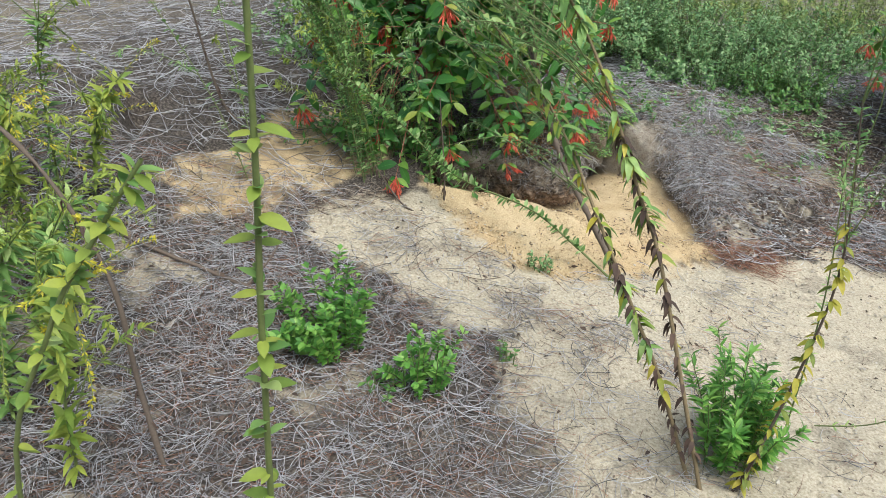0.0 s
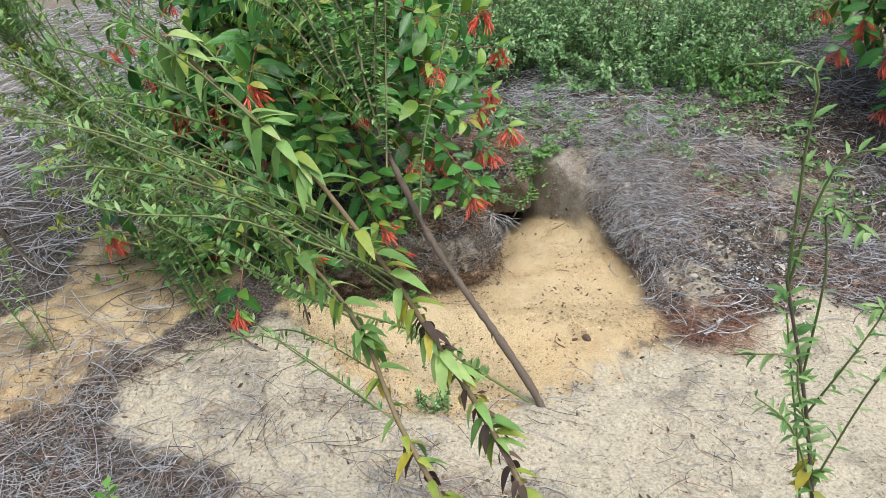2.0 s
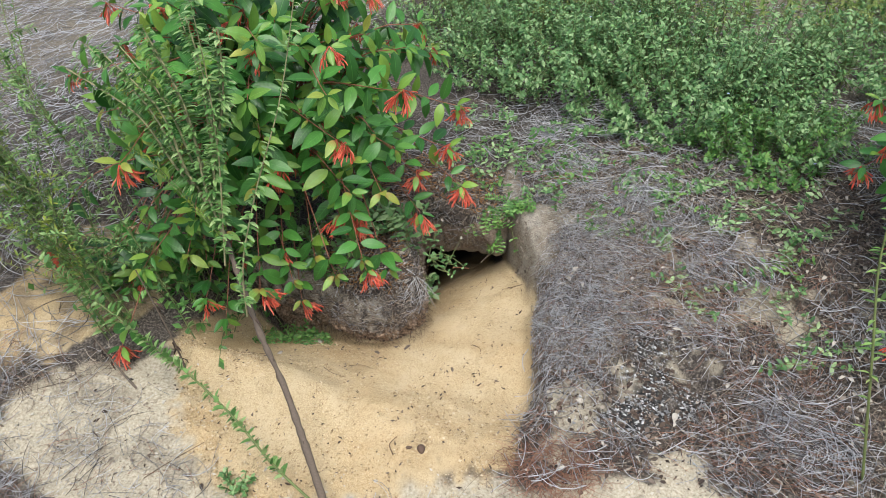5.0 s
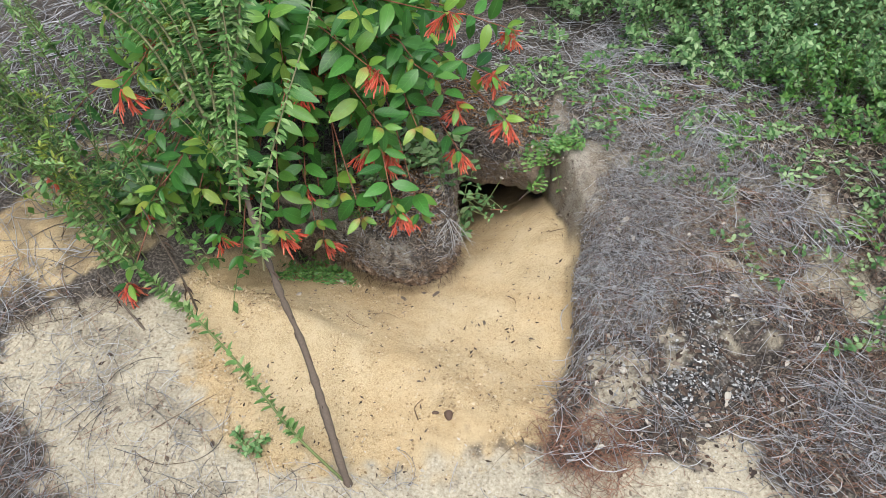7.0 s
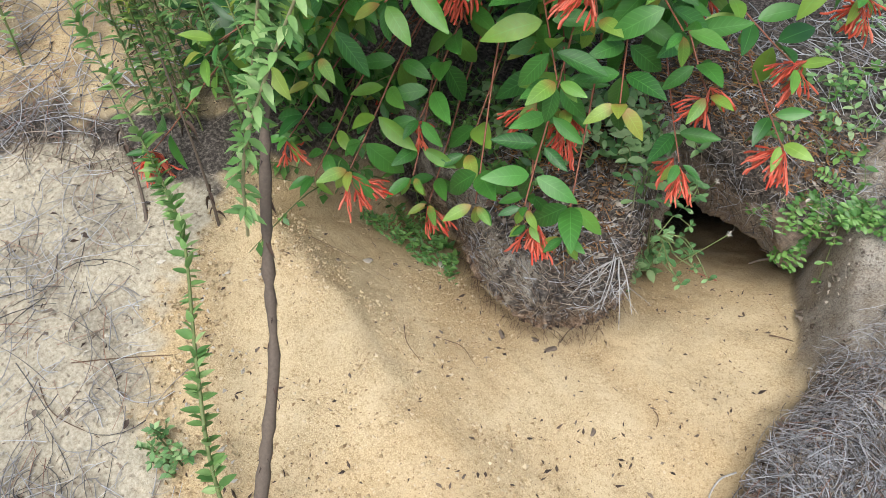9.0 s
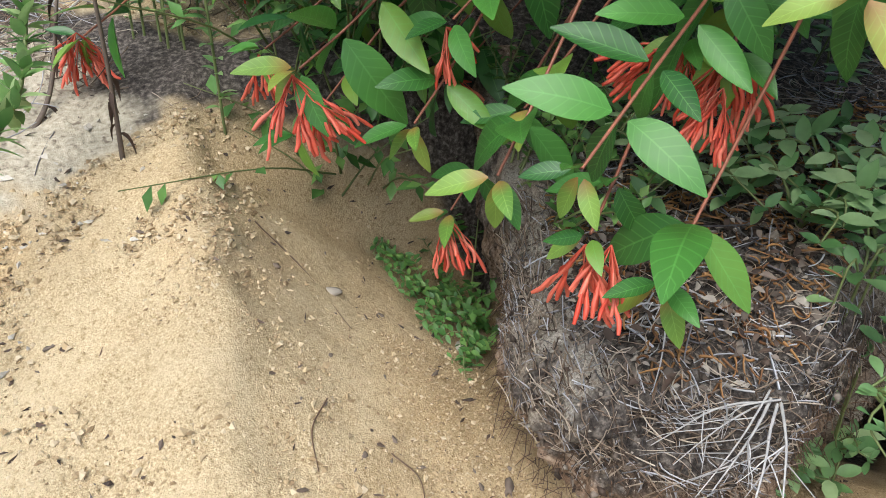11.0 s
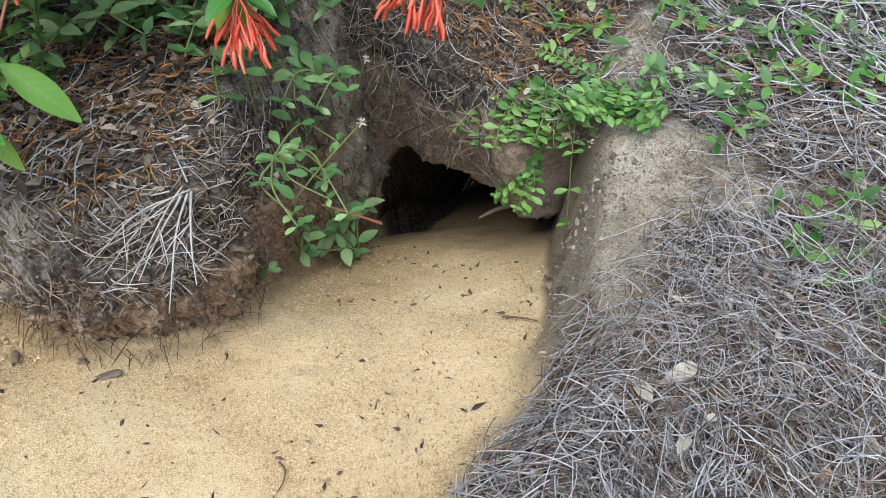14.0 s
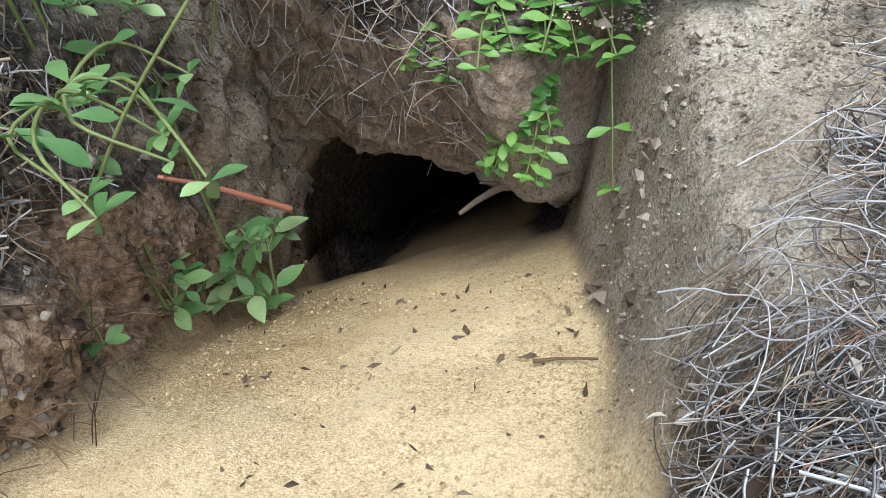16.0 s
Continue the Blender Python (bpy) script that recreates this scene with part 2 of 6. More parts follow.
def ground_material():
    m, nt, b = material("sandy_soil")
    grain = noise_node(nt, 420, 3, 0.7)
    crumb = noise_node(nt, 130, 5, 0.65)
    patch = noise_node(nt, 9, 4, 0.6)
    speck = noise_node(nt, 75, 2, 0.5)
    sand = ramp(nt, grain.outputs["Fac"], [(0.28, (0.265, 0.183, 0.10)), (0.5, (0.52, 0.405, 0.24)), (0.7, (0.71, 0.585, 0.385))])
    smoothed = mix(nt, 0.55, sand, (0.60, 0.485, 0.31))
    sand = mix(nt, ramp(nt, patch.outputs["Fac"], [(0.45, (0, 0, 0)), (0.6, (1, 1, 1))]), sand, smoothed)
    pellet = noise_node(nt, 170, 3, 0.6)
    sand = mix(nt, 1.0, sand, ramp(nt, pellet.outputs["Fac"], [(0.32, (0.70, 0.66, 0.60)), (0.46, (1, 1, 1))]), "MULTIPLY")
    damp = noise_node(nt, 3.2, 3, 0.6)
    sand = mix(nt, ramp(nt, damp.outputs["Fac"], [(0.42, (0.0, 0.0, 0.0)), (0.62, (0.6, 0.6, 0.6))]), sand, mix(nt, 1.0, sand, (0.86, 0.78, 0.68), "MULTIPLY"))
    pale = ramp(nt, crumb.outputs["Fac"], [(0.25, (0.15, 0.122, 0.088)), (0.42, (0.38, 0.33, 0.245)), (0.7, (0.58, 0.52, 0.405))])
    pale = mix(nt, ramp(nt, speck.outputs["Fac"], [(0.62, (0, 0, 0)), (0.72, (1, 1, 1))]), pale, (0.20, 0.16, 0.12))
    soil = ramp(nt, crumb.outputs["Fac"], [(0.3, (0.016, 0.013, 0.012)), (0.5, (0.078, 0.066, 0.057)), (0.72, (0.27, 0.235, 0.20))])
    ash = ramp(nt, speck.outputs["Fac"], [(0.4, (0.018, 0.018, 0.018)), (0.56, (0.06, 0.058, 0.056)), (0.68, (0.45, 0.45, 0.44))])
    root = ramp(nt, crumb.outputs["Fac"], [(0.3, (0.06, 0.038, 0.025)), (0.52, (0.32, 0.225, 0.155)), (0.72, (0.58, 0.46, 0.35))])
    bare = ramp(nt, grain.outputs["Fac"], [(0.28, (0.14, 0.12, 0.10)), (0.5, (0.335, 0.30, 0.25)), (0.74, (0.56, 0.52, 0.45))])
    pit_mark = noise_node(nt, 190, 3, 0.6)
    bare = mix(nt, ramp(nt, pit_mark.outputs["Fac"], [(0.55, (0, 0, 0)), (0.66, (0.85, 0.85, 0.85))]), bare, (0.13, 0.10, 0.08))
    stain = noise_node(nt, 14, 4, 0.6)
    bare = mix(nt, ramp(nt, stain.outputs["Fac"], [(0.42, (0, 0, 0)), (0.66, (0.8, 0.8, 0.8))]), bare, mix(nt, 1.0, bare, (0.66, 0.59, 0.51), "MULTIPLY"))
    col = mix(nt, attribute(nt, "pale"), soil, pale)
    col = mix(nt, attribute(nt, "ash"), col, ash)
    col = mix(nt, attribute(nt, "sand"), col, sand)
    col = mix(nt, attribute(nt, "bare"), col, bare)
    col = mix(nt, attribute(nt, "root"), col, root)
    nt.links.new(col, b.inputs["Base Color"])
    b.inputs["Roughness"].default_value = 0.95
    b.inputs["Specular IOR Level"].default_value = 0.15
    fine = noise_node(nt, 620, 2, 0.6)
    lumps = noise_node(nt, 48, 4, 0.65)
    grit = mix(nt, 0.45, mix(nt, 0.5, crumb.outputs["Color"], fine.outputs["Color"]), lumps.outputs["Color"])
    bump(nt, b, grit, 1.0, 0.009)
    return m


def island_material(name, stops, rough=0.7, scale=60, through_light=0.0, vein=False):
    """Colour varies piece by piece; leaves let some light through."""
    m, nt, b = material(name)
    g = nt.nodes.new("ShaderNodeNewGeometry")
    col = ramp(nt, g.outputs["Random Per Island"], stops)
    n = noise_node(nt, scale, 3)
    col = mix(nt, 0.35, col, ramp(nt, n.outputs["Fac"], [(0.3, (0.25, 0.25, 0.25)), (0.7, (1, 1, 1))]), "MULTIPLY")
    nt.links.new(col, b.inputs["Base Color"])
    b.inputs["Roughness"].default_value = rough
    bump(nt, b, n.outputs["Fac"], 0.3, 0.001)
    if through_light:
        t = nt.nodes.new("ShaderNodeBsdfTranslucent")
        nt.links.new(col, t.inputs["Color"])
        s = nt.nodes.new("ShaderNodeMixShader")
        s.inputs[0].default_value = through_light
        nt.links.new(b.outputs[0], s.inputs[1])
        nt.links.new(t.outputs[0], s.inputs[2])
        nt.links.new(s.outputs[0], nt.nodes["Material Output"].inputs["Surface"])
    return m


def leaf_material(name, dark, light, tip, through_light=0.22, rough=0.42, blush=None):
    """A broad leaf: paler midrib and veins, a random tone for each leaf."""
    m, nt, b = material(name)
    o = nt.nodes.new("ShaderNodeObjectInfo")
    g = nt.nodes.new("ShaderNodeNewGeometry")
    tone = nt.nodes.new("ShaderNodeMath")
    tone.operation = "ADD"
    nt.links.new(o.outputs["Random"], tone.inputs[0])
    nt.links.new(g.outputs["Random Per Island"], tone.inputs[1])
    fract = nt.nodes.new("ShaderNodeMath")
    fract.operation = "FRACT"
    nt.links.new(tone.outputs[0], fract.inputs[0])
    col = ramp(nt, fract.outputs[0], [(0.0, dark), (0.75, light), (1.0, tip)])
    across = attribute(nt, "across")
    col = mix(nt, ramp(nt, across, [(0.02, (0.3, 0.3, 0.3)), (0.06, (0, 0, 0))]), col, tuple(min(1, c * 1.7 + 0.03) for c in light))
    along, ribs = attribute(nt, "along"), nt.nodes.new("ShaderNodeMath")
    ribs.operation, ribs.inputs[1].default_value = "FRACT", 0.0
    slant = nt.nodes.new("ShaderNodeMath")
    slant.operation, slant.inputs[1].default_value = "MULTIPLY_ADD", -1.6
    nt.links.new(across, slant.inputs[0])
    nt.links.new(along, slant.inputs[2])
    nt.links.new(slant.outputs[0], ribs.inputs[0])
    veined = mix(nt, 1.0, ramp(nt, ribs.outputs[0], [(0.0, (0.3, 0.3, 0.3)), (0.14, (0, 0, 0)), (0.9, (0, 0, 0)), (1.0, (0.3, 0.3, 0.3))]), ramp(nt, along, [(0.0, (0, 0, 0)), (0.02, (1, 1, 1))]), "MULTIPLY")
    col = mix(nt, veined, col, tuple(min(1, c * 1.5 + 0.02) for c in light))
    if blush:
        base = ramp(nt, along, [(0.001, (0, 0, 0)), (0.02, (0.75, 0.75, 0.75)), (0.45, (0, 0, 0))])
        fall = nt.nodes.new("ShaderNodeMath")
        fall.operation, fall.inputs[1].default_value = "DIVIDE", 9.0
        nt.links.new(along, fall.inputs[0])
        nt.links.new(fall.outputs[0], base.node.inputs["Fac"])
        col = mix(nt, base, col, blush)
    n = noise_node(nt, 35, 3)
    col = mix(nt, 0.3, col, ramp(nt, n.outputs["Fac"], [(0.3, (0.4, 0.4, 0.4)), (0.7, (1, 1, 1))]), "MULTIPLY")
    nt.links.new(col, b.inputs["Base Color"])
    b.inputs["Roughness"].default_value = rough
    w = nt.nodes.new("ShaderNodeTexWave")
    w.inputs["Scale"].default_value, w.inputs["Distortion"].default_value = 40, 2
    bump(nt, b, w.outputs["Fac"], 0.12, 0.002)
    t = nt.nodes.new("ShaderNodeBsdfTranslucent")
    nt.links.new(col, t.inputs["Color"])
    s = nt.nodes.new("ShaderNodeMixShader")
    s.inputs[0].default_value = through_light
    nt.links.new(b.outputs[0], s.inputs[1])
    nt.links.new(t.outputs[0], s.inputs[2])
    nt.links.new(s.outputs[0], nt.nodes["Material Output"].inputs["Surface"])
    return m


SOIL = ground_material()
GREY_STRAW = island_material("weathered_straw", [(0.0, (0.05, 0.045, 0.044)), (0.3, (0.22, 0.208, 0.21)), (0.65, (0.45, 0.445, 0.465)), (1.0, (0.60, 0.605, 0.635))], 0.8)
BROWN_STRAW = island_material("brown_needles", [(0.0, (0.05, 0.032, 0.022)), (0.5, (0.25, 0.18, 0.125)), (1.0, (0.56, 0.48, 0.38))], 0.7)
RED_STRAW = island_material("rust_needles", [(0.0, (0.16, 0.07, 0.045)), (1.0, (0.46, 0.24, 0.155))], 0.7)
BARK = island_material("grey_brown_bark", [(0.0, (0.10, 0.075, 0.055)), (1.0, (0.17, 0.13, 0.10))], 0.85, 200)
STALK_BARK = island_material("olive_brown_bark", [(0.0, (0.15, 0.11, 0.06)), (1.0, (0.27, 0.205, 0.11))], 0.8, 160)
RED_STEM = island_material("reddish_stem", [(0.0, (0.20, 0.07, 0.04)), (1.0, (0.36, 0.13, 0.07))], 0.5, 90)
GREEN_STEM = island_material("green_stem", [(0.0, (0.10, 0.14, 0.04)), (1.0, (0.20, 0.24, 0.08))], 0.6, 90)
FIRE_LEAF = leaf_material("firebush_leaf", (0.03, 0.115, 0.022), (0.095, 0.28, 0.045), (0.22, 0.36, 0.05), 0.22, 0.36)
YOUNG_LEAF = leaf_material("young_firebush_leaf", (0.15, 0.31, 0.045), (0.25, 0.40, 0.065), (0.34, 0.36, 0.06), blush=(0.40, 0.13, 0.05))
FLOWER = island_material("coral_flower", [(0.0, (0.80, 0.095, 0.05)), (0.6, (0.91, 0.19, 0.115)), (1.0, (0.96, 0.33, 0.22))], 0.45, 80, 0.3)
NARROW_LEAF = island_material("narrow_leaf", [(0.0, (0.13, 0.27, 0.065)), (0.6, (0.28, 0.46, 0.125)), (1.0, (0.46, 0.58, 0.20))], 0.55, 60, 0.3)
LIME_LEAF = island_material("lime_leaf", [(0.0, (0.16, 0.27, 0.04)), (1.0, (0.44, 0.50, 0.08))], 0.55, 60, 0.3)
YELLOW_LEAF = island_material("yellowing_leaf", [(0.0, (0.17, 0.24, 0.04)), (0.4, (0.42, 0.40, 0.04)), (1.0, (0.55, 0.45, 0.06))], 0.6, 60, 0.3)
DRY_LEAF = island_material("dry_leaf", [(0.0, (0.05, 0.03, 0.022)), (1.0, (0.13, 0.08, 0.055))], 0.8)
SHRUB_LEAF = island_material("shrub_leaf", [(0.0, (0.06, 0.16, 0.045)), (0.55, (0.21, 0.39, 0.135)), (1.0, (0.42, 0.57, 0.28))], 0.5, 40, 0.25)
WEED_LEAF = island_material("weed_leaf", [(0.0, (0.06, 0.165, 0.035)), (0.6, (0.135, 0.30, 0.065)), (1.0, (0.24, 0.42, 0.10))], 0.45, 60, 0.25)
BUSH_LEAF = island_material("bush_leaf", [(0.0, (0.07, 0.21, 0.035)), (0.55, (0.18, 0.41, 0.07)), (1.0, (0.34, 0.56, 0.12))], 0.45, 60, 0.3)
GREY_LEAF = island_material("grey_green_leaf", [(0.0, (0.07, 0.17, 0.05)), (0.6, (0.17, 0.31, 0.11)), (1.0, (0.30, 0.44, 0.18))], 0.5, 60, 0.15)
GRASSY = island_material("grassy_weed", [(0.0, (0.11, 0.20, 0.03)), (0.5, (0.24, 0.34, 0.07)), (1.0, (0.40, 0.42, 0.13))], 0.6, 20, 0.2)
GOLD = island_material("goldenrod_bloom", [(0.0, (0.45, 0.42, 0.03)), (1.0, (0.70, 0.60, 0.04))], 0.6, 60, 0.2)
BLUE = island_material("pale_blue_petal", [(0.0, (0.35, 0.40, 0.72)), (1.0, (0.55, 0.6, 0.85))], 0.5)
CHIP = island_material("bark_chip", [(0.0, (0.035, 0.022, 0.016)), (0.7, (0.10, 0.065, 0.045)), (1.0, (0.24, 0.19, 0.15))], 0.8)
CRUMB = island_material("soil_crumb", [(0.0, (0.08, 0.06, 0.045)), (0.6, (0.24, 0.195, 0.155)), (1.0, (0.46, 0.41, 0.34))], 0.9)
GRAIN = island_material("sand_grain", [(0.0, (0.26, 0.17, 0.085)), (0.5, (0.52, 0.39, 0.22)), (1.0, (0.68, 0.56, 0.38))], 0.8)
ROOTLET = island_material("dark_rootlet", [(0.0, (0.05, 0.03, 0.02)), (1.0, (0.20, 0.12, 0.07))], 0.85)
WHITE_TWIG = island_material("silvery_twig", [(0.0, (0.28, 0.265, 0.25)), (1.0, (0.56, 0.545, 0.53))], 0.75, 150)
OLIVE_STEM = island_material("olive_stem", [(0.0, (0.22, 0.20, 0.10)), (1.0, (0.38, 0.36, 0.19))], 0.65, 120)
SAGE_LEAF = island_material("sage_leaf", [(0.0, (0.10, 0.23, 0.06)), (0.6, (0.26, 0.45, 0.14)), (1.0, (0.46, 0.60, 0.27))], 0.55, 60, 0.3)
ORANGE_SCRAP = island_material("rusty_leaf_scrap", [(0.0, (0.16, 0.07, 0.03)), (1.0, (0.46, 0.24, 0.08))], 0.7)
ASH_FLAKE = island_material("ash_flake", [(0.0, (0.22, 0.22, 0.22)), (0.6, (0.38, 0.38, 0.385)), (1.0, (0.62, 0.62, 0.625))], 0.85)
PALE_LEAF = island_material("bleached_leaf", [(0.0, (0.40, 0.36, 0.30)), (1.0, (0.58, 0.53, 0.45))], 0.7)


# ---- mesh helpers ----
def mesh_from(name, verts, faces, mat, attrs=None, smoothed=True):
    """A mesh from arrays; faces: arrays of triangles or quads."""
    me = bpy.data.meshes.new(name)
    verts = np.asarray(verts, np.float32)
    me.vertices.add(len(verts))
    me.vertices.foreach_set("co", verts.ravel())
    faces = [np.asarray(f, np.int32) for f in (faces if isinstance(faces, list) else [faces]) if len(f)]
    loops = np.concatenate([f.ravel() for f in faces])
    counts = np.concatenate([np.full(len(f), f.shape[1], np.int32) for f in faces])
    me.loops.add(len(loops))
    me.loops.foreach_set("vertex_index", loops)
    me.polygons.add(len(counts))
    me.polygons.foreach_set("loop_start", np.concatenate([[0], np.cumsum(counts)[:-1]]).astype(np.int32))
    for key, values in (attrs or {}).items():
        me.attributes.new(key, "FLOAT", "POINT").data.foreach_set("value", np.asarray(values, np.float32))
    me.materials.append(mat)
    me.update(calc_edges=True)
    me.polygons.foreach_set("use_smooth", np.full(len(counts), smoothed))
    me.validate()
    return me


def part(name, me, parent, label="", kind=""):
    ob = new(name, me)
    ob.parent = parent
    return tagged(ob, label, kind=kind)


def thing(name, x, y, label, category, group="", z=None):
    """An empty at the foot of a thing."""
    ob = new(name)
    ob.location = (x, y, float(ground_z(x, y)) if z is None else z)
    return tagged(ob, label, category, group)


class Heap:
    """Gathers pieces and joins them into one mesh."""

    def __init__(self):
        self.v, self.f, self.n, self.extra = [], {}, 0, []

    def add(self, verts, faces, extra=None):
        verts = np.asarray(verts, float).reshape(-1, 3)
        for f in faces if isinstance(faces, list) else [faces]:
            f = np.asarray(f)
            self.f.setdefault(f.shape[1], []).append(f + self.n)
        self.v.append(verts)
        self.extra.append(np.zeros(len(verts)) if extra is None else np.asarray(extra, float))
        self.n += len(verts)

    def mesh(self, name, mat, origin=(0, 0, 0), smoothed=True):
        v = np.concatenate(self.v) - np.array(origin)
        return mesh_from(name, v, [np.concatenate(f) for f in self.f.values()], mat, {"across": np.concatenate(self.extra)}, smoothed)


def spline(points, n):
    """Points along a smooth curve through the given ones."""
    p = np.asarray(points, float)
    p = np.vstack([2 * p[0] - p[1], p, 2 * p[-1] - p[-2]])
    t = np.linspace(0, len(p) - 3 - 1e-6, n)
    i = t.astype(int)
    u = (t - i)[:, None]
    a, b, c, d = p[i], p[i + 1], p[i + 2], p[i + 3]
    return 0.5 * (2 * b + (c - a) * u + (2 * a - 5 * b + 4 * c - d) * u**2 + (3 * b - a - 3 * c + d) * u**3)


def tube(path, r0, r1, sides=5):
    path = np.asarray(path, float)
    n = len(path)
    tan = np.gradient(path, axis=0)
    tan /= np.linalg.norm(tan, axis=1)[:, None] + 1e-12
    ref = np.array([0.31, 0.17, 0.93]) if abs(tan[0] @ np.array([0.31, 0.17, 0.93])) < 0.9 else np.array([1.0, 0, 0])
    u = np.cross(tan, ref)
    u /= np.linalg.norm(u, axis=1)[:, None] + 1e-12
    w = np.cross(tan, u)
    r = (np.linspace(r0, r1, n) if r1 is not None else np.asarray(r0, float))[:, None, None]
    a = np.arange(sides) * 2 * np.pi / sides
    ring = path[:, None] + r * (np.cos(a)[None, :, None] * u[:, None] + np.sin(a)[None, :, None] * w[:, None])
    i, j = np.meshgrid(np.arange(n - 1), np.arange(sides), indexing="ij")
    k = (j + 1) % sides
    f = np.stack([i * sides + j, i * sides + k, (i + 1) * sides + k, (i + 1) * sides + j], -1).reshape(-1, 4)
    return ring.reshape(-1, 3), f


def strands(paths, radius, sides=3):
    """Many thin tubes at once; paths (n, k, 3), radius (n,)."""
    n, k, _ = paths.shape
    tan = np.gradient(paths, axis=1)
    tan /= np.linalg.norm(tan, axis=2)[..., None] + 1e-9
    u = np.cross(tan, np.array([0.05, 0.08, 1.0]))
    u /= np.linalg.norm(u, axis=2)[..., None] + 1e-9
    w = np.cross(tan, u)
    taper = np.linspace(1.0, 0.55, k)[None, :, None, None]
    a = np.arange(sides) * 2 * np.pi / sides + 0.5
    ring = paths[:, :, None] + radius[:, None, None, None] * taper * (np.cos(a)[:, None] * u[:, :, None] + np.sin(a)[:, None] * w[:, :, None])
    base = (np.arange(n) * k * sides)[:, None, None]
    i, j = np.meshgrid(np.arange(k - 1), np.arange(sides), indexing="ij")
    q = np.stack([i * sides + j, i * sides + (j + 1) % sides, (i + 1) * sides + (j + 1) % sides, (i + 1) * sides + j], -1).reshape(-1, 4)
    return ring.reshape(-1, 3), (base + q[None]).reshape(-1, 4)


def leaf_shape(segments=5, width=0.4, fold=0.25, droop=0.25, power=0.85):
    """A leaf one unit long from its stalk along +y, face up; two halves folded on the midrib."""
    v, f, e = [], [], []
    for i in range(segments + 1):
        t = i / segments
        w = width / 2 * math.sin(math.pi * min(1, t**power)) ** 0.8 if 0 < i < segments else 0.012
        z = -droop * t * t
        v += [(-w, t, z + fold * w), (0, t, z), (w, t, z + fold * w)]
        e += [1, 0, 1]
    for i in range(segments):
        a = 3 * i
        f += [(a, a + 1, a + 4, a + 3), (a + 1, a + 2, a + 5, a + 4)]
    return np.array(v), np.array(f), np.array(e, float)


def frames_along(direction, up_hint):
    """Rotations whose y points along direction and whose z is as near up_hint as may be."""
    d = direction / (np.linalg.norm(direction, axis=-1, keepdims=True) + 1e-9)
    x = np.cross(d, up_hint)
    x /= np.linalg.norm(x, axis=-1, keepdims=True) + 1e-9
    z = np.cross(x, d)
    return np.stack([x, d, z], -1)


def scatter(heap, shape, pos, rot, size):
    """Copies of a shape (verts, quads, extra) at many places into a heap."""
    v, f, e = shape
    n = len(pos)
    vv = np.einsum("nij,nvj->nvi", rot, v[None] * np.asarray(size).reshape(n, 1, -1)) + np.asarray(pos)[:, None]
    ff = f[None] + (np.arange(n) * len(v))[:, None, None]
    heap.add(vv.reshape(-1, 3), ff.reshape(-1, f.shape[1]), np.tile(e, n))


def unit(v):
    v = np.asarray(v, float)
    return v / np.linalg.norm(v)


# ---- ground and burrow ----
def spaced(stops):
    out = [np.array([stops[0][0]])]
    for (a, _), (b, step) in zip(stops, stops[1:]):
        out.append(np.linspace(a, b, max(2, int(round(abs(b - a) / step)) + 1))[1:])
    return np.concatenate(out)


def build_ground():
    outer = np.geomspace(0.06, 90, 40)
    xs = spaced([(-2.4, 0), (-1.4, 0.035), (0.3, 0.013), (1.3, 0.0065), (2.6, 0.013), (3.9, 0.035)])
    ys = spaced([(-0.7, 0), (0.8, 0.035), (2.3, 0.013), (3.65, 0.0065), (4.4, 0.013), (5.6, 0.035)])
    xs = np.concatenate([xs[0] - outer[::-1], xs, xs[-1] + outer])
    ys = np.concatenate([ys[0] - outer[::-1], ys, ys[-1] + outer])
    X, Y = np.meshgrid(xs, ys, indexing="ij")
    x, y = X.ravel(), Y.ravel()
    z, upper = ground(x, y)
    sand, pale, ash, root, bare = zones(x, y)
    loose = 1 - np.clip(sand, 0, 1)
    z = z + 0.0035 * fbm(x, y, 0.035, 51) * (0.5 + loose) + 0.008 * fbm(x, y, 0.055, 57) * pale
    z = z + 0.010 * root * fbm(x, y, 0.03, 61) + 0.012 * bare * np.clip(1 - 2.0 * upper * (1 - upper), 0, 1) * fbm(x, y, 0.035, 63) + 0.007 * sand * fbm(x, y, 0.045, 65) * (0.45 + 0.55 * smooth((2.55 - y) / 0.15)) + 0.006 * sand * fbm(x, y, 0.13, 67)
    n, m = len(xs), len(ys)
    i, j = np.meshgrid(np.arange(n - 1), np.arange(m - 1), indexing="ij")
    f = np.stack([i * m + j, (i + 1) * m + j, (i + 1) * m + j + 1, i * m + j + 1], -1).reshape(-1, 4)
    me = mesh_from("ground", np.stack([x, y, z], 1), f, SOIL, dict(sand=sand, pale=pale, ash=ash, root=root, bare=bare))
    return tagged(new("ground", me), "sandy ground with yellow dug sand, pale sand and grey litter soil", "ground", kind="structure")


BANK_POINTS, ROOF_POINTS = [], []


def vault_height(x):
    """Underside of the burrow's roof across its mouth."""
    if x < 0.72:
        t = (0.72 - x) / 0.15
        return -0.126 - 0.18 * (1 - math.sqrt(max(0.0, 1 - t * t))) if t < 1 else -0.36
    if x < 0.895:
        return -0.126 - 0.006 * (x - 0.72) / 0.175
    t = (x - 0.895) / 0.12
    return -0.132 - 0.13 * t * t if t < 1 else -0.36


